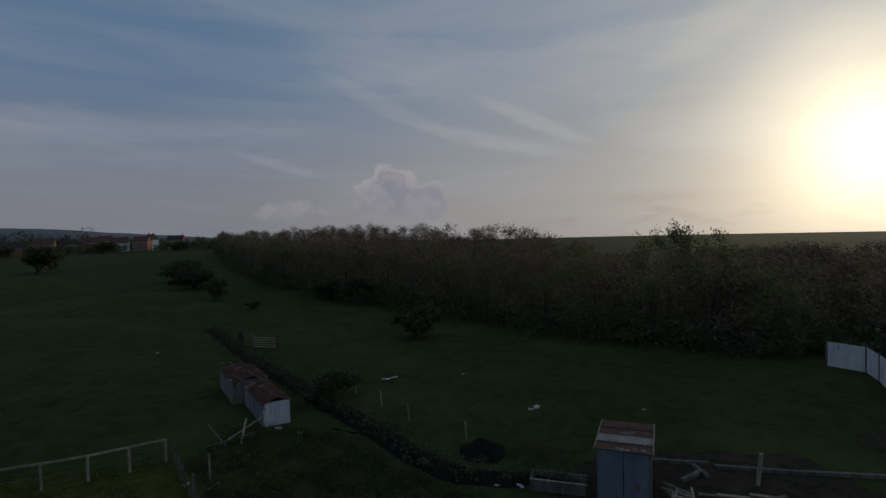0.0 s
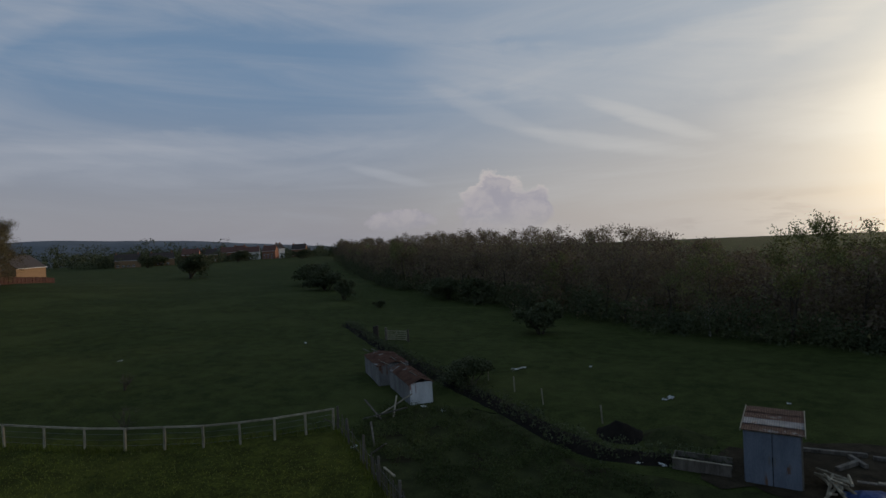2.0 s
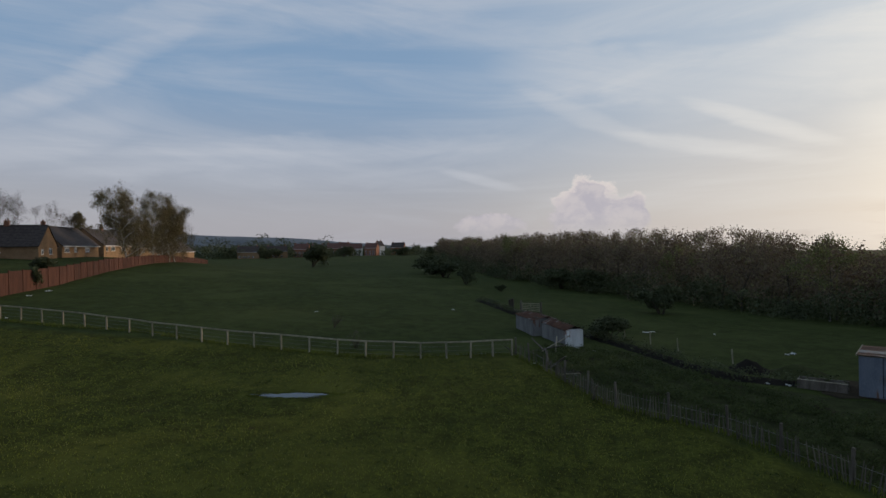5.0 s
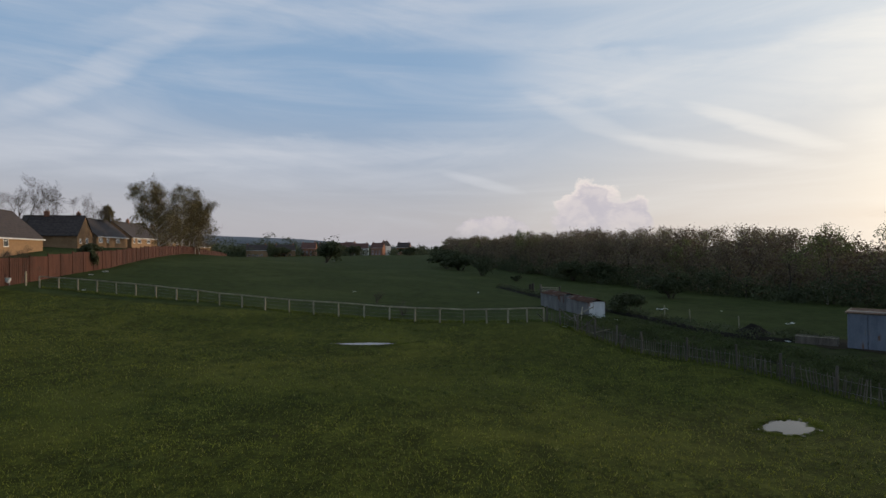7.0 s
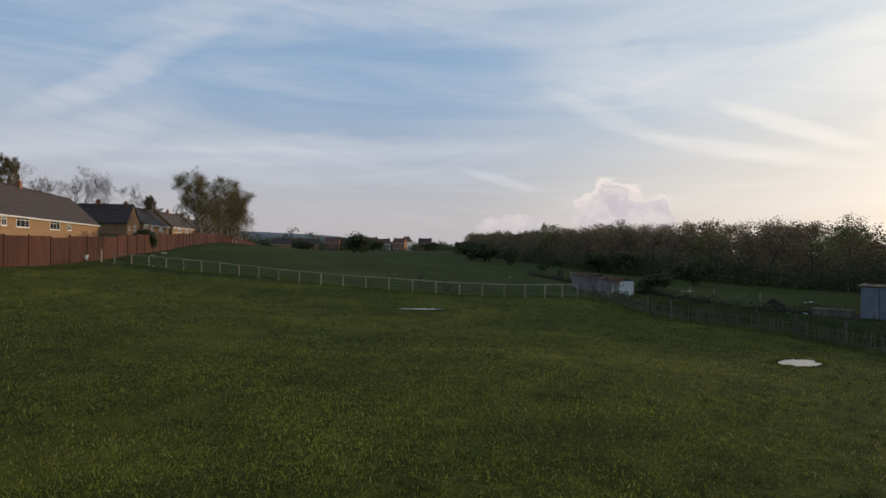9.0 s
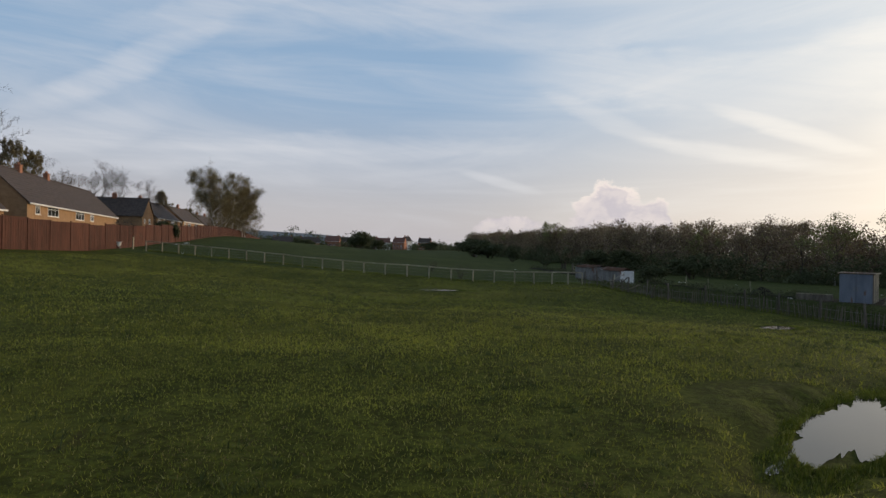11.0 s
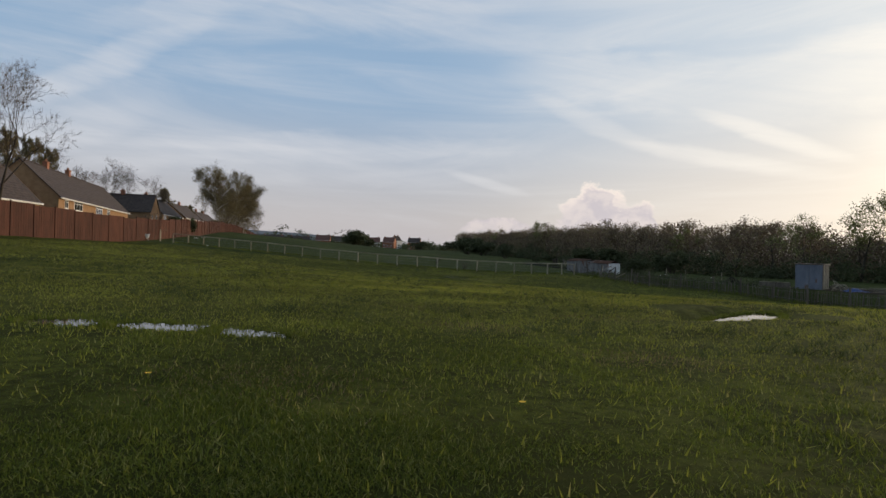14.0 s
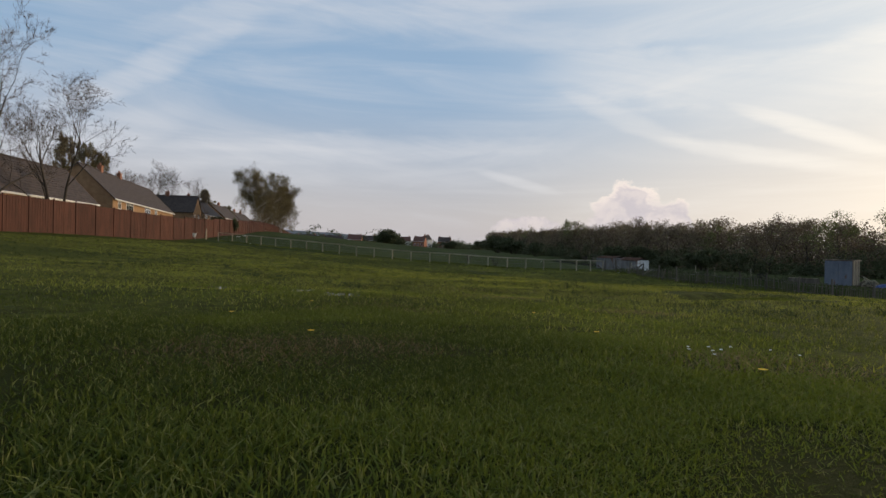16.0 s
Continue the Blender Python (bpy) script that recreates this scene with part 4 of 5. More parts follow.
BANK = [(-33, 66), (-24, 54.2), (-17.5, 46.2), (-10.5, 38.2), (-7.2, 34.6), (-4.2, 31.0), (-1.6, 28.6), (3.6, 28.0)]
vs, fs = [], []
nb = 120
for i in range(nb + 1):
    k = i / nb * (len(BANK) - 1)
    j = min(int(k), len(BANK) - 2)
    a, b = Vector(BANK[j]), Vector(BANK[j + 1])
    p = a + (b - a) * (k - j)
    t = (b - a).normalized()
    nrm = Vector((-t.y, t.x))
    hgt = 0.26 * (0.75 + 0.5 * noise.noise((p.x * 0.6, p.y * 0.6, 0)))
    for o, hh in ((-0.95, -0.06), (-0.5, 0.55), (-0.1, 1.0), (0.35, 0.7), (0.9, -0.06)):
        q = p + nrm * (o + 0.15 * noise.noise((p.x, p.y, o * 3)))
        vs.append((q.x, q.y, gz(q.x, q.y) + hgt * hh))
for i in range(nb):
    for j in range(4):
        a = i * 5 + j
        fs.append((a, a + 1, a + 6, a + 5))
me = raw("earth_bank", vs, fs)
me.polygons.foreach_set("use_smooth", [True] * len(fs))
tagged(part("earth_bank", me, SOIL), "dark wet earth bank of a ditch across the field", "bank", kind="structure")


def mound(x, y, r, h, seed, label, mat=SOIL):
    vs, fs = [(x, y, gz(x, y) + h)], []
    nr, na = 7, 28
    for i in range(1, nr + 1):
        for j in range(na):
            a = 2 * math.pi * j / na
            rr = r * i / nr * (1 + 0.22 * noise.noise((math.cos(a) * 1.5, math.sin(a) * 1.5, seed)))
            px, py = x + rr * math.cos(a), y + rr * math.sin(a)
            f = 1 - i / nr
            vs.append((px, py, gz(px, py) - 0.03 + h * (f * f * (3 - 2 * f)) * (1 + 0.35 * noise.noise((px * 2, py * 2, seed)))))
    for j in range(na):
        fs.append((0, 1 + j, 1 + (j + 1) % na))
    for i in range(nr - 1):
        for j in range(na):
            a, b = 1 + i * na + j, 1 + i * na + (j + 1) % na
            fs.append((a, a + na, b + na, b))
    me = raw("heap", vs, fs)
    me.polygons.foreach_set("use_smooth", [True] * len(fs))
    return tagged(part("compost_heap", me, mat), label, "heap", "heaps by the ditch")


mound(-0.5, 31.4, 1.5, 0.7, 3, "dark heap of soil and compost by the ditch")
mound(2.2, 31.2, 2.0, 0.6, 4, "grassed-over earth heap by the ditch", WEEDS)

LABELS = ("shallow grey puddle near the paddock fence", "small pale puddle in the paddock grass", "sky-reflecting puddle with a ragged grassy edge", "broken strip of shallow puddle in the grass")
for i, pool in enumerate(POOLS):
    puddle(*pool, i + 1, LABELS[min(i, 3)])


# ---- grass ----
def blades(n, xs, ys, size, seed, lean=1.0):
    """n blades at the given places: bent, tapered, three triangles each."""
    rng = np.random.default_rng(seed)
    z = ground_z(xs, ys)
    h = size * rng.uniform(0.45, 1.25, n)
    a = rng.uniform(0, 2 * np.pi, n)
    wd = h * rng.uniform(0.03, 0.06, n) + 0.0013
    l = rng.normal(0, lean, n) * h
    b = rng.uniform(0, 2 * np.pi, n)
    lx, ly = l * np.cos(b), l * np.sin(b)
    wx, wy = wd * np.cos(a), wd * np.sin(a)
    P = lambda fx, fl, fz: np.stack([xs + wx * fx + lx * fl, ys + wy * fx + ly * fl, z - 0.01 + h * fz], 1)
    v = np.stack([P(-1, 0, 0), P(1, 0, 0), P(-0.8, 0.35, 0.55), P(0.8, 0.35, 0.55), P(0, 1, 0.95)], 1).reshape(-1, 3)
    o = (np.arange(n) * 5)[:, None]
    t = np.concatenate([o + [0, 1, 3], o + [0, 3, 2], o + [2, 3, 4]])
    return v, t


rng2 = np.random.default_rng(5)
vs, ts, n0 = [], [], 0
# denser and finer towards the low end of the flight
for n, (cx, cy), (sx, sy), size in ((260000, (-3.7, -31.8), (1.2, 1.25), 0.030), (210000, (-2.2, -33.0), (0.95, 0.7), 0.030), (130000, (-5.0, -28.5), (2.5, 2.3), 0.034)):
    x, y = rng2.normal(cx, sx, n), rng2.normal(cy, sy, n)
    clump = np.sin(x * 5.1 + 1.3 * np.sin(y * 3.7)) * np.sin(y * 4.6 + np.sin(x * 2.9))
    bare = np.sin(x * 1.9 + 2.0 * np.sin(y * 1.1)) * np.sin(y * 2.3 + 1.7 * np.sin(x * 0.8))
    keep = rng2.uniform(0, 1, n) < (0.6 + 0.4 * clump) * (1 - 0.75 * np.clip((bare - 0.45) / 0.25, 0, 1))
    for px, py, rx, ry, turn in POOLS:
        c, sn = math.cos(radians(turn)), math.sin(radians(turn))
        d = np.hypot((c * (x - px) + sn * (y - py)) / rx, (c * (y - py) - sn * (x - px)) / ry)
        keep &= (d > 0.98) | (rng2.uniform(0, 1, n) < 0.03)
    x, y = x[keep], y[keep]
    hh = size * (1 + 0.45 * np.sin(x * 1.7 + y * 0.9) * np.sin(y * 1.3 - x * 0.6))
    v, t = blades(len(x), x, y, hh, n)
    vs.append(v), ts.append(t + n0)
    n0 += len(v)
tagged(part("grass", quick("grass", np.concatenate(vs), np.concatenate(ts)), BLADE), "short tufty green pasture grass", "grass", kind="stuff")

# the turf of the open paddock: one broad blade for a small tuft
n = 480000
wide = rng2.uniform(0, 1, n) < 0.5
x = np.where(wide, rng2.uniform(-66, 6, n), rng2.normal(-10, 8.0, n))
y = np.where(wide, rng2.uniform(-31, 26, n), rng2.normal(-16, 8.0, n))
patch = np.sin(x * 0.9 + 1.7 * np.sin(y * 0.5)) * np.sin(y * 0.8 + 1.3 * np.sin(x * 0.6))
keep = (rng2.uniform(0, 1, n) < 0.75 + 0.35 * patch) & (x > -57.5 - y * 0.45) & (y > -31.5) & (y < np.minimum(28.0 + (x + 16) * 0.30, 28.0 - (x + 16) * 0.9))
for px, py, rx, ry, turn in POOLS:
    keep &= np.hypot((x - px) / 1.1, y - py) > max(rx, ry) * 0.95
x, y, wide = x[keep], y[keep], wide[keep]
n = len(x)
h, a, b = np.where(wide & (y > -18), 0.08, 0.045) * rng2.uniform(0.5, 1.3, n), rng2.uniform(0, 2 * np.pi, n), rng2.uniform(0, 2 * np.pi, n)
wd, l, z = h * np.where(wide & (y > -18), 0.16, 0.12), np.abs(rng2.normal(0, 0.7, n)) * h, ground_z(x, y) - 0.008
v = np.stack([np.stack([x - wd * np.cos(a), y - wd * np.sin(a), z], 1), np.stack([x + wd * np.cos(a), y + wd * np.sin(a), z], 1), np.stack([x + l * np.cos(b), y + l * np.sin(b), z + h], 1)], 1).reshape(-1, 3)
tagged(part("turf", quick("turf", v, np.arange(3 * n).reshape(-1, 3)), TURF), "short grazed paddock turf", "grass", kind="stuff")

# dead straw-coloured patches in the turf
STRAW = islands("dead_grass", (0.09, 0.060, 0.026), (0.26, 0.19, 0.09), 0.9, 0.2)
xs, ys = [], []
for cx, cy, r, n in ((-4.35, -32.7, 0.26, 1500), (-3.9, -32.2, 0.2, 700), (-2.3, -31.2, 0.3, 1600), (-5.6, -29.8, 0.4, 1800), (-6.2, -25.0, 0.5, 1500), (-3.6, -26.6, 0.4, 1500), (-8.5, -22.0, 0.7, 1800), (-5.2, -21.0, 0.6, 1500)):
    xs.append(rng2.normal(cx, r, n)), ys.append(rng2.normal(cy, r, n))
xs, ys = np.concatenate(xs), np.concatenate(ys)
v, t = blades(len(xs), xs, ys, 0.032, 21, 1.8)
tagged(part("dead_grass", quick("dead_grass", v, t), STRAW), "flattened dead brown grass in worn patches", "grass", kind="stuff")

# longer grass ringing the pools, and coarse tufts over the paddock
xs, ys = [], []
for (px, py, rx, ry, turn), n in zip(POOLS, (5000, 4500, 9000, 900, 900, 900)):
    a, d = rng2.uniform(0, 2 * np.pi, n), 1.0 + np.abs(rng2.normal(0, 0.22, n))
    a = np.where(rng2.uniform(0, 1, n) < 0.4, np.round(a * 3) / 3 + rng2.normal(0, 0.05, n), a)
    c, sn = math.cos(radians(turn)), math.sin(radians(turn))
    lx, ly = rx * d * np.cos(a), ry * d * np.sin(a)
    xs.append(px + c * lx - sn * ly), ys.append(py + sn * lx + c * ly)
xs, ys = np.concatenate(xs), np.concatenate(ys)
v, t = blades(len(xs), xs, ys, np.repeat((0.075, 0.075, 0.09, 0.075, 0.075, 0.075), (5000, 4500, 9000, 900, 900, 900)), 31, 0.5)
tagged(part("pool_grass", quick("pool_grass", v, t), BLADE), "longer grass round the edges of the puddles", "grass", kind="stuff")
n = 6000
cx, cy = rng2.uniform(-60, 10, n), rng2.uniform(-26, 24, n)
ok = (cy < np.minimum(28.0 + (cx + 16) * 0.235, 28.0 - (cx + 16) * 0.9)) & (np.sin(cx * 0.7 + np.sin(cy * 0.5)) * np.sin(cy * 0.6 + 1.0) > -0.5)
for px, py, rx, ry, turn in POOLS:
    ok &= np.hypot(cx - px, cy - py) > max(rx, ry) * 1.3
cx, cy = np.repeat(cx[ok], 14), np.repeat(cy[ok], 14)
v, t = blades(len(cx), cx + rng2.normal(0, 0.06, len(cx)), cy + rng2.normal(0, 0.06, len(cx)), 0.12, 41, 1.1)
tagged(part("coarse_tufts", quick("coarse_tufts", v, t), WEEDLEAF), "coarse dark tufts and weeds dotted over the paddock", "grass", kind="stuff")

# ---- garden trees by the bungalows ----
BIRCHES = [tree_meshes(300 + i, 13.0, 0.17, 12, 0.10, 0.42, spread=0.72, levels=4, first=0.05, droop=0.10, kids=(4, 6), lean=0.04, column=30, thin=0.02) for i in range(3)]
POPLAR = tree_meshes(350, 14.0, 0.2, 12, 0.15, 0.3, spread=0.42, levels=4, first=0.1, kids=(4, 6), lean=0.03, column=26)
BARE = [tree_meshes(330 + i, 12.0, 0.15, 0, 0, stems=3, spread=0.42, levels=5, first=0.12, kids=(5, 8), lean=0.14, shorten=0.60, thin=0.010) for i in range(2)]
for i, (x, y, h, wd) in enumerate(((-109.2, 63.8, 17.2, 0.85), (-113.0, 69.3, 15.0, 0.8), (-115.8, 74.3, 16.1, 0.85), (-119.1, 79.2, 15.0, 0.95), (-122.4, 84.2, 14.3, 1.05), (-125.1, 88.0, 13.0, 1.1))):
    plant("birch_tree", "tall silver birch with thin olive spring leaves", BIRCHES[i % 3], (BIRCH, TWIG, BIRCHLEAF), x, y, h / 13.0, 70 * i, "birches by the garden fence", "tree", wd)
for i, (x, y, h, wd, lab) in enumerate((
    (-68.3, -2.2, 18.0, 1.0, "bare spreading garden tree behind the stained fence"),
    (-56.5, -13.0, 21.0, 0.8, "tall bare tree beside the gardens"),
    (-124.0, 44.0, 14.9, 1, "bare rounded tree behind the bungalows"), (-128.4, 55.0, 14.3, 0.8, "bare tree behind the bungalow roofs"),
    (-118.5, 34.1, 14.3, 0.9, "bare tree behind the long bungalow"), (-140.5, 69.3, 12.1, 0.9, "bare tree behind the bungalow roofs"))):
    plant("bare_tree", lab, BARE[i % 2], (BARK, TWIG, None), x, y, h / 12.0, 50 * i, "bare trees by the gardens", "tree", wd)
for i, (x, y, h, wd) in enumerate(((-115.8, 25.3, 14.9, 0.55), (-119.1, 29.7, 13.8, 0.55), (-111.4, 18.7, 15.4, 0.55), (-147.1, 75.9, 11.0, 1), (-160.3, 95.7, 9.4, 1.2))):
    plant("garden_tree", "dark leafy upright tree rising behind the bungalow roofs", POPLAR, (BARK, TWIG, BIRCHLEAF if i < 3 else DARKLEAF), x, y, h / 14.0, 33 * i, "trees behind the bungalows", "tree", wd)
for i, (x, y, h, wd) in enumerate(((-78.5, 29.5, 2.8, 0.8), (-96.5, 40.0, 2.4, 1.5), (-77.5, 25.0, 2.0, 0.9), (-300, 310, 9.0, 1.3), (-325, 350, 8.0, 1.6), (-200, 400, 8.0, 1.7), (-225, 385, 7.5, 1.6), (-268, 362, 8.5, 1.5))):
    plant("garden_bush", "dark evergreen garden bush beside the fence" if i < 3 else "dark hedgerow bush at the field's far end", BUSH[i % 3], (BARK, TWIG, DARKLEAF), x, y, h / 3.0, 61 * i, "bushes at the garden edge", "bush", wd)
# the slim young tree by the bath
plant("young_tree", "thin young bare tree beside the old bath", BARE[1], (BARK, TWIG, None), -70.0, 17.2, 4.6 / 12.0, 20, "", "tree", 0.9)
# white forked birch at the wood's edge
plant("forked_birch", "pale forked birch stem at the wood's edge", tree_meshes(401, 4.2, 0.06, 2, 0.12, 0.3, stems=2, spread=0.35, levels=3, first=0.5, kids=(3, 5), lean=0.16), (BIRCH, TWIG, WOODLEAF), 9.8, 63.2)

# ---- farm clutter ----
gate = thing("field_gate", "pale five-bar wooden gate at the ditch crossing", "gate", (-23.6, 56.1, gz(-22.8, 56.0)), -8)
for i in range(5):
    part("bar", boxed(0.05, 2.35, -0.02, 0.02, 0.15 + 0.22 * i, 0.23 + 0.22 * i, 0.006), POSTWOOD, gate)
for x0 in (0.0, 1.15, 2.3):
    part("upright", boxed(x0, x0 + 0.08, -0.045, -0.021, 0.08, 1.22, 0.006), POSTWOOD, gate)
part("gate_post", boxed(-0.25, -0.07, -0.09, 0.09, -0.3, 1.45, 0.02), GREYWOOD, gate)
part("gate_post", boxed(2.46, 2.62, -0.08, 0.08, -0.3, 1.3, 0.02), GREYWOOD, gate)
for i, (x, y, h) in enumerate(((-25.0, 56.6, 1.5), (-25.6, 57.3, 1.3))):
    p = thing("old_stump_post", "dark rotten upright sleeper by the gate", "post", (x, y, gz(x, y)), 20 * i, "posts by the gate")
    part("sleeper", boxed(-0.16, 0.16, -0.12, 0.12, -0.2, h, 0.03), BARK, p)

# collapsed timbers between the rail fence and the tin shed
for i, (x, y, turn, tip, L) in enumerate(((-14.6, 31.4, 40, 24, 2.6), (-14.2, 31.1, 150, 30, 1.8), (-15.3, 30.9, 15, 12, 2.8), (-13.6, 31.6, 95, 48, 1.4), (-16.2, 29.5, 240, 35, 1.2), (-12.6, 26.2, -50, 28, 2.4), (-11.4, 24.6, -58, 14, 2.8), (-12.9, 27.0, 120, 38, 1.5), (-8.8, 20.1, -70, 44, 1.5))):
    b = thing("broken_timber", "weathered broken timber leaning in the collapsed fence", "timber", (x, y, gz(x, y) - 0.02), turn, "collapsed fence timbers")
    part("plank", boxed(0, L, -0.05, 0.05, -0.03, 0.03, 0.008, m=pose(0, 0, 0.05, 0, -tip, 0)), GREYWOOD if i % 3 else POSTWOOD, b)

# slim white wire-fence stakes across the field
for i, (x, y) in enumerate(((-9.6, 41.2), (-7.2, 38.4), (-11.8, 44.2), (-5.0, 35.8), (-1.4, 33.0))):
    p = thing("wire_stake", "slim pale stake of a wire stock fence", "post", (x, y, gz(x, y)), 0, "stock fence stakes")
    part("stake", boxed(-0.035, 0.035, -0.035, 0.035, -0.2, 1.05, 0.01, m=pose(0, 0, 0, rng.normal(0, 3), rng.normal(0, 3), 30 * i)), POSTWOOD, p)


def scrap(x, y, sx, sy, seed, mat, label, lift=0.05):
    """A crumpled piece of litter."""
    r = np.random.default_rng(seed)
    bm = bmesh.new()
    n = 5
    g = [[bm.verts.new((sx * (i / n - 0.5) + r.normal(0, sx * 0.05), sy * (j / n - 0.5) + r.normal(0, sy * 0.05), lift + abs(r.normal(0, 0.3)) * min(sx, sy) * 0.5)) for j in range(n + 1)] for i in range(n + 1)]
    for i in range(n):
        for j in range(n):
            if r.uniform() > 0.12:
                bm.faces.new((g[i][j], g[i + 1][j], g[i + 1][j + 1], g[i][j + 1]))
    bmesh.ops.solidify(bm, geom=bm.faces[:], thickness=0.012)
    ob = thing("litter", label, "litter", (x, y, gz(x, y) - 0.02), r.uniform(0, 180), "litter in the field")
    part("scrap", bm, mat, ob)


for i, (x, y, sx, sy) in enumerate(((-7.8, 45.2, 1.3, 0.35), (2.9, 38.6, 0.6, 0.4), (2.5, 38.2, 0.35, 0.3), (9.5, 38.0, 0.25, 0.2), (-2.2, 47.0, 0.3, 0.2), (-13.9, 26.6, 0.4, 0.25), (-61.2, 18.3, 0.35, 0.3), (2.4, 27.3, 0.5, 0.25), (1.2, 27.5, 0.4, 0.2), (0.2, 27.6, 0.35, 0.2), (-12.4, 33.9, 0.5, 0.3), (-10.9, 33.2, 0.4, 0.3), (-31.5, 52.5, 0.4, 0.2), (-43, 40, 0.5, 0.15), (15.5, 26.4, 0.5, 0.5), (-75.5, 30, 0.6, 0.4), (-73, 26.5, 0.5, 0.4))):
    scrap(x, y, sx, sy, 50 + i, WHITE, "crumpled white plastic scrap lying on the ground")

# firewood, tarpaulin and boards beside the metal store
for i in range(16):
    x, y = 7.7 + rng.uniform(-0.55, 0.55), 26.0 + rng.uniform(-0.6, 0.6)
    lg = thing("split_log", "pale split firewood pole tossed on a heap", "firewood", (x, y, gz(x, y) + 0.05 + 0.035 * i), rng.uniform(40, 130), "firewood by the store")
    cb = bmesh.new()
    bmesh.ops.create_cone(cb, cap_ends=True, segments=7, radius1=0.06, radius2=0.05, depth=1.5, matrix=pose(0, 0, 0, 0, 90 + rng.normal(0, 12), 0))
    part("pole", cb, POSTWOOD, lg)
bm = bmesh.new()
g = [[bm.verts.new((0.22 * i + rng.normal(0, 0.03), 0.2 * j + rng.normal(0, 0.03), 0.05 + 0.3 * math.exp(-((i - 4) ** 2 + (j - 4) ** 2) / 7) + 0.06 * rng.uniform())) for j in range(9)] for i in range(9)]
for i in range(8):
    for j in range(8):
        bm.faces.new((g[i][j], g[i + 1][j], g[i + 1][j + 1], g[i][j + 1]))
bmesh.ops.solidify(bm, geom=bm.faces[:], thickness=0.015)
tp = thing("tarpaulin", "crumpled blue tarpaulin over a heap beside the store", "tarpaulin", (7.9, 24.3, gz(8.5, 25) - 0.02), 12)
part("cover", bm, TARP, tp)
for i in range(9):
    x, y = 10.6 + rng.normal(0, 0.5), 25.8 + rng.normal(0, 0.5)
    b = thing("scrap_board", "grey scrap board in a low stack in the yard", "board", (x, y, gz(x, y) + 0.02 + 0.05 * i), rng.uniform(-20, 25), "scrap boards in the yard")
    part("board", boxed(-1.2, 1.2, -0.1, 0.1, 0, 0.04, 0.008), POSTWOOD if i % 2 else GREYWOOD, b)
for i, (x, y, L, turn) in enumerate(((8.6, 30.2, 3.4, -8), (12.4, 29.4, 4.0, -10), (9.0, 28.6, 1.6, 40), (16.5, 28.9, 5.0, -6), (9.6, 29.2, 1.2, 100))):
    b = thing("fallen_rail", "long dark timber rail lying at the yard's edge", "timber", (x, y, gz(x, y)), turn, "rails round the yard")
    part("rail", boxed(-L / 2, L / 2, -0.1, 0.1, 0, 0.2, 0.02), GREYWOOD, b)
p = thing("yard_post", "leaning weathered gate post in the muddy yard", "post", (11.6, 28.0, gz(11.6, 28.0)), 10)
part("post", boxed(-0.07, 0.07, -0.07, 0.07, -0.2, 1.5, 0.015, m=pose(0, 0, 0, 4, 4, 0)), POSTWOOD, p)
pen = thing("low_pen", "low dark wooden pen beside the metal store", "pen", (1.6, 27.2, gz(2.6, 27)), -14)
for a, b2, c, d in ((0, 2.4, -0.03, 0.03), (0, 2.4, 0.97, 1.03), (0, 0.06, 0.031, 0.969)):
    part("board", boxed(a, b2, c, d, 0, 0.5, 0.01), GREYWOOD, pen)
part("capping", boxed(0, 2.4, -0.05, 0.05, 0.503, 0.54, 0.008), POSTWOOD, pen)

# white sheet hoarding
hoard = thing("sheet_hoarding", "white metal sheet hoarding round a pen by the wood", "hoarding", (0, 0, 0))
HO = [(26.9, 49.2), (28.5, 47.0), (27.7, 44.4), (26.7, 42.0), (26.0, 39.2)]
for a, b2 in zip(HO, HO[1:]):
    a, b2 = Vector(a), Vector(b2)
    d = b2 - a
    part("sheet_panel", corrugated(bmesh.new(), d.length - 0.06, 2.0, pose(a.x, a.y, gz(a.x, a.y) - 0.05, 0, 0, math.degrees(math.atan2(d.y, d.x))), 0.12, 0.015), WHITETIN, hoard)
    part("post", boxed(-0.06, 0.06, -0.06, 0.06, -0.3, 2.1, 0.01, m=pose(a.x, a.y, gz(a.x, a.y))), GREYWOOD, hoard)

# old bath as a trough, with the corner posts beside it
bath = thing("old_bath", "old white enamel bath used as a drinking trough", "bath", (-69.6, 15.6, gz(-69.6, 15.6)), -20)
vs, fs = [], []
prof = ((0.55, 0.02), (0.78, 0.25), (0.86, 0.55), (0.93, 0.58), (0.93, 0.54), (0.82, 0.5), (0.70, 0.2), (0.3, 0.12))
na = 24
for r, z in prof:
    for j in range(na):
        a = 2 * math.pi * j / na
        k2 = 1.0 / max(abs(math.cos(a)), abs(math.sin(a))) ** 0.5
        vs.append((r * k2 * math.cos(a), 0.45 * r * k2 * math.sin(a), z + 0.18))
for i in range(len(prof) - 1):
    for j in range(na):
        a, b2 = i * na + j, i * na + (j + 1) % na
        fs.append((a, b2, b2 + na, a + na))
fs.append(tuple(range(na))[::-1])
fs.append(tuple((len(prof) - 1) * na + j for j in range(na)))
part("tub", raw("tub", vs, fs), WHITE, bath)
for sx in (-0.55, 0.55):
    for sy in (-0.2, 0.2):
        part("foot", boxed(sx - 0.05, sx + 0.05, sy - 0.05, sy + 0.05, -0.05, 0.21, 0.01), GALV, bath)
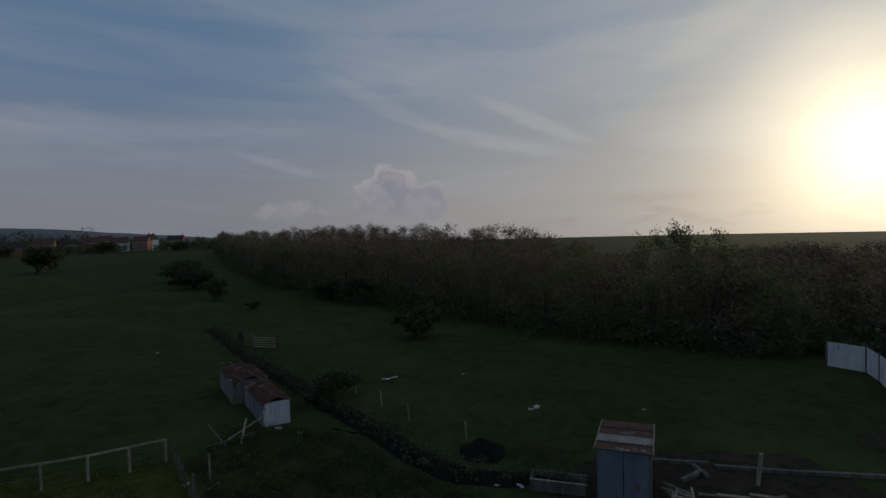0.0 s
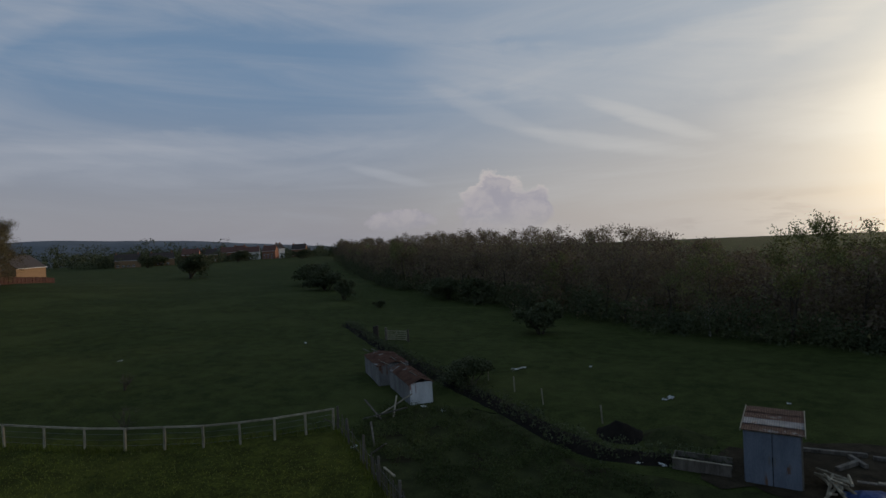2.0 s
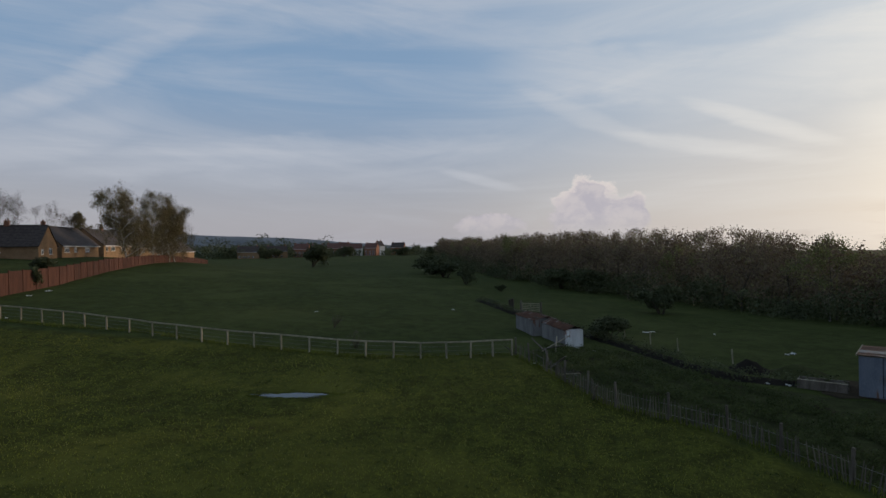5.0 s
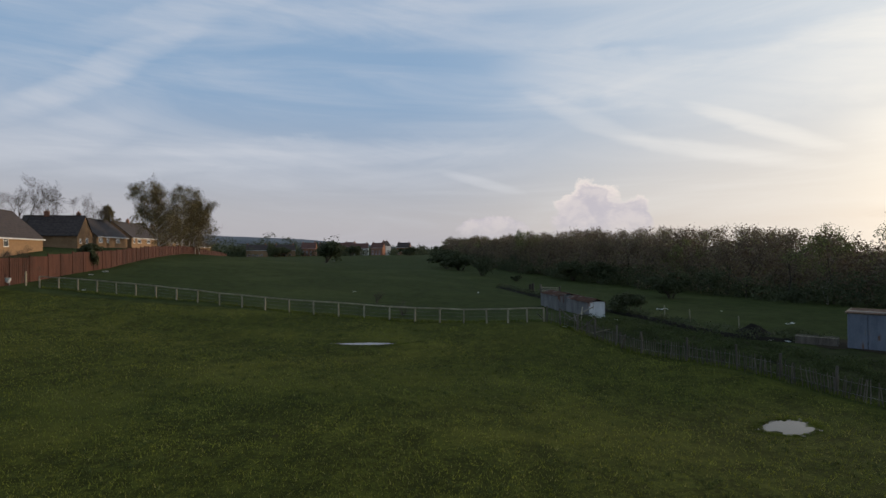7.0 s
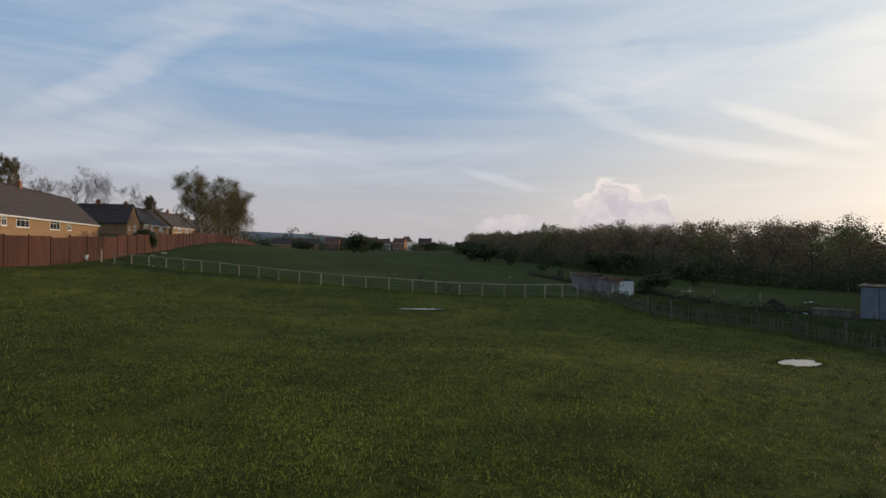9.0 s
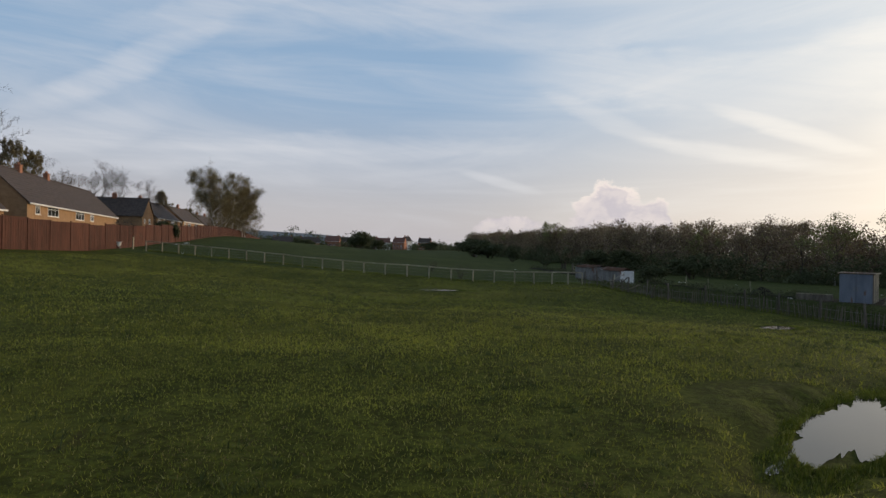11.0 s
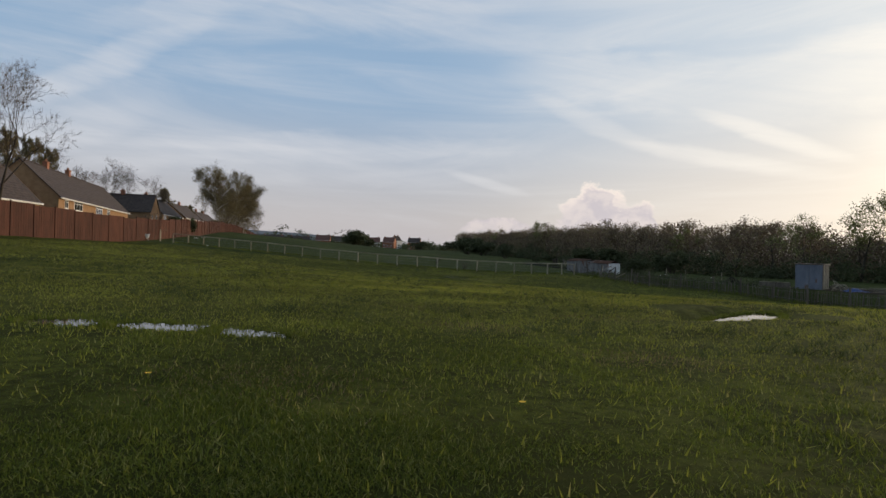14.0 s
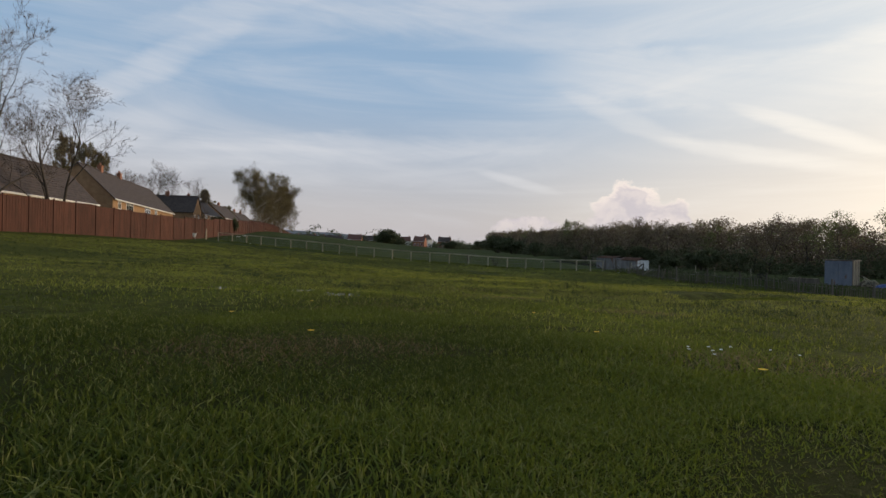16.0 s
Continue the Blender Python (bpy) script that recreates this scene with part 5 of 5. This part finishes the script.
for i, (x, y, h) in enumerate(((-68.0, 16.6, 1.5), (-71.6, 14.6, 1.7), (-71.0, 13.9, 1.4))):
    p = thing("corner_post", "tall weathered corner post where the fences meet", "post", (x, y, gz(x, y)), 0, "corner posts")
    part("post", boxed(-0.07, 0.07, -0.07, 0.07, -0.3, h, 0.012), POSTWOOD, p)

# ---- weeds on the plot, brambles on the bank, flowers ----
r5 = np.random.default_rng(77)
px, py = r5.uniform(-15, 9, 15000), r5.uniform(8, 35, 15000)
up = 29.0 - (px + 16.0) * 0.9
ok = (py > up + 0.5) & (py < np.minimum(37.5 - (px + 14) * 0.85, 34)) & ~((px > 3.5) & (py > 23.5)) & (np.sin(px * 1.7) * np.sin(py * 1.4 + px * 0.5) > -0.45)
c = np.stack([px[ok], py[ok], ground_z(px[ok], py[ok]) + r5.uniform(0.03, 0.28, ok.sum())], 1)
v, t = leaves_at(r5, c, 0.13, 11, 0.065)
tagged(part("plot_weeds", quick("plot_weeds", v, t), WEEDLEAF), "low leafy weeds and nettles over the plot", "weeds", kind="stuff")
cs = []
for a, b2 in zip(BANK, BANK[1:]):
    n = int((Vector(b2) - Vector(a)).length * 14)
    f = r5.uniform(0, 1, (n, 1))
    q = np.array(a) + (np.array(b2) - np.array(a)) * f + r5.normal(0, 0.5, (n, 2))
    cs.append(np.stack([q[:, 0], q[:, 1], ground_z(q[:, 0], q[:, 1]) + r5.uniform(0.1, 0.6, n)], 1))
v, t = leaves_at(r5, np.concatenate(cs), 0.16, 10, 0.09)
tagged(part("bank_scrub", quick("bank_scrub", v, t), DARKLEAF), "dark scrub and brambles along the ditch bank", "scrub", kind="stuff")
# tufts of rough grass at the feet of the fences
cs = []
for line in (FENCE, PALING):
    for a, b2 in zip(line, line[1:]):
        n = int((Vector(b2) - Vector(a)).length * 90)
        f = r5.uniform(0, 1, (n, 1))
        cs.append(np.array(a) + (np.array(b2) - np.array(a)) * f + r5.normal(0, 0.22, (n, 2)))
q = np.concatenate(cs)
v, t = blades(len(q), q[:, 0], q[:, 1], 0.26, 9, 0.4)
tagged(part("rough_grass", quick("rough_grass", v, t), BLADE), "long uncut grass along the fence feet", "grass", kind="stuff")

YELLOW = plain("dandelion_yellow", (0.75, 0.42, 0.01), 0.7)
DAISY = plain("daisy_white", (0.75, 0.75, 0.70), 0.7)


def flower(x, y, size, mat, label):
    ob = thing("wild_flower", label, "flower", (x, y, gz(x, y)), rng.uniform(0, 360), "wild flowers in the grass")
    hgt = rng.uniform(0.04, 0.07)
    sv, st = [], []
    tubes(sv, st, Vector((0, 0, -0.01)), Vector((0.005, 0, hgt)), 0.0015, 0.001, 4)
    part("stalk", quick("stalk", np.array(sv), st), BLADE, ob)
    bm = bmesh.new()
    for i in range(14):
        a = 2 * math.pi * i / 14
        d, e = Vector((math.cos(a), math.sin(a), 0.25)), Vector((-math.sin(a), math.cos(a), 0))
        o = Vector((0.005, 0, hgt))
        bm.faces.new([bm.verts.new(o + q2) for q2 in (d * size * 0.1 - e * size * 0.1, d * size * 0.6 - e * size * 0.13, d * size * 0.62 + e * size * 0.13, d * size * 0.1 + e * size * 0.1)])
    part("flower_head", bm, mat, ob)


for x, y in ((-4.3, -32.3), (-5.4, -31.9), (-2.2, -31.9), (-4.0, -29.6), (-3.1, -31.0), (-6.2, -30.2)):
    flower(x, y, 0.03, YELLOW, "yellow dandelion flower in the short grass")
for i in range(9):
    flower(-2.35 + rng.normal(0, 0.16), -31.3 + rng.normal(0, 0.18), 0.016, DAISY, "small white daisy in the short grass")


# far hedgerow trees and woods round the village
vs, ts, n0 = [], [], 0
for i in range(330):
    a = radians(r5.uniform(-60, -23))
    d = r5.uniform(470, 620) if r5.uniform() < 0.45 else r5.uniform(640, 900)
    x, y = -2.5 + d * math.sin(a), -4 + d * math.cos(a)
    h = r5.uniform(3.0, 7.5) * (0.9 if d < 630 else 1.9) * (1.75 if a < radians(-37) else 0.85)
    n = 26
    c = np.stack([r5.normal(x, 4.0, n), r5.normal(y, 4.0, n), gz(x, y) + h * r5.uniform(0.05, 1, n)], 1)
    v, t = leaves_at(r5, c, 1.3, 9, 0.9)
    vs.append(v), ts.append(t + n0)
    n0 += len(v)
tagged(part("far_trees", quick("far_trees", np.concatenate(vs), np.concatenate(ts)), DARKLEAF), "distant hedgerow trees round the village", "trees", kind="stuff")
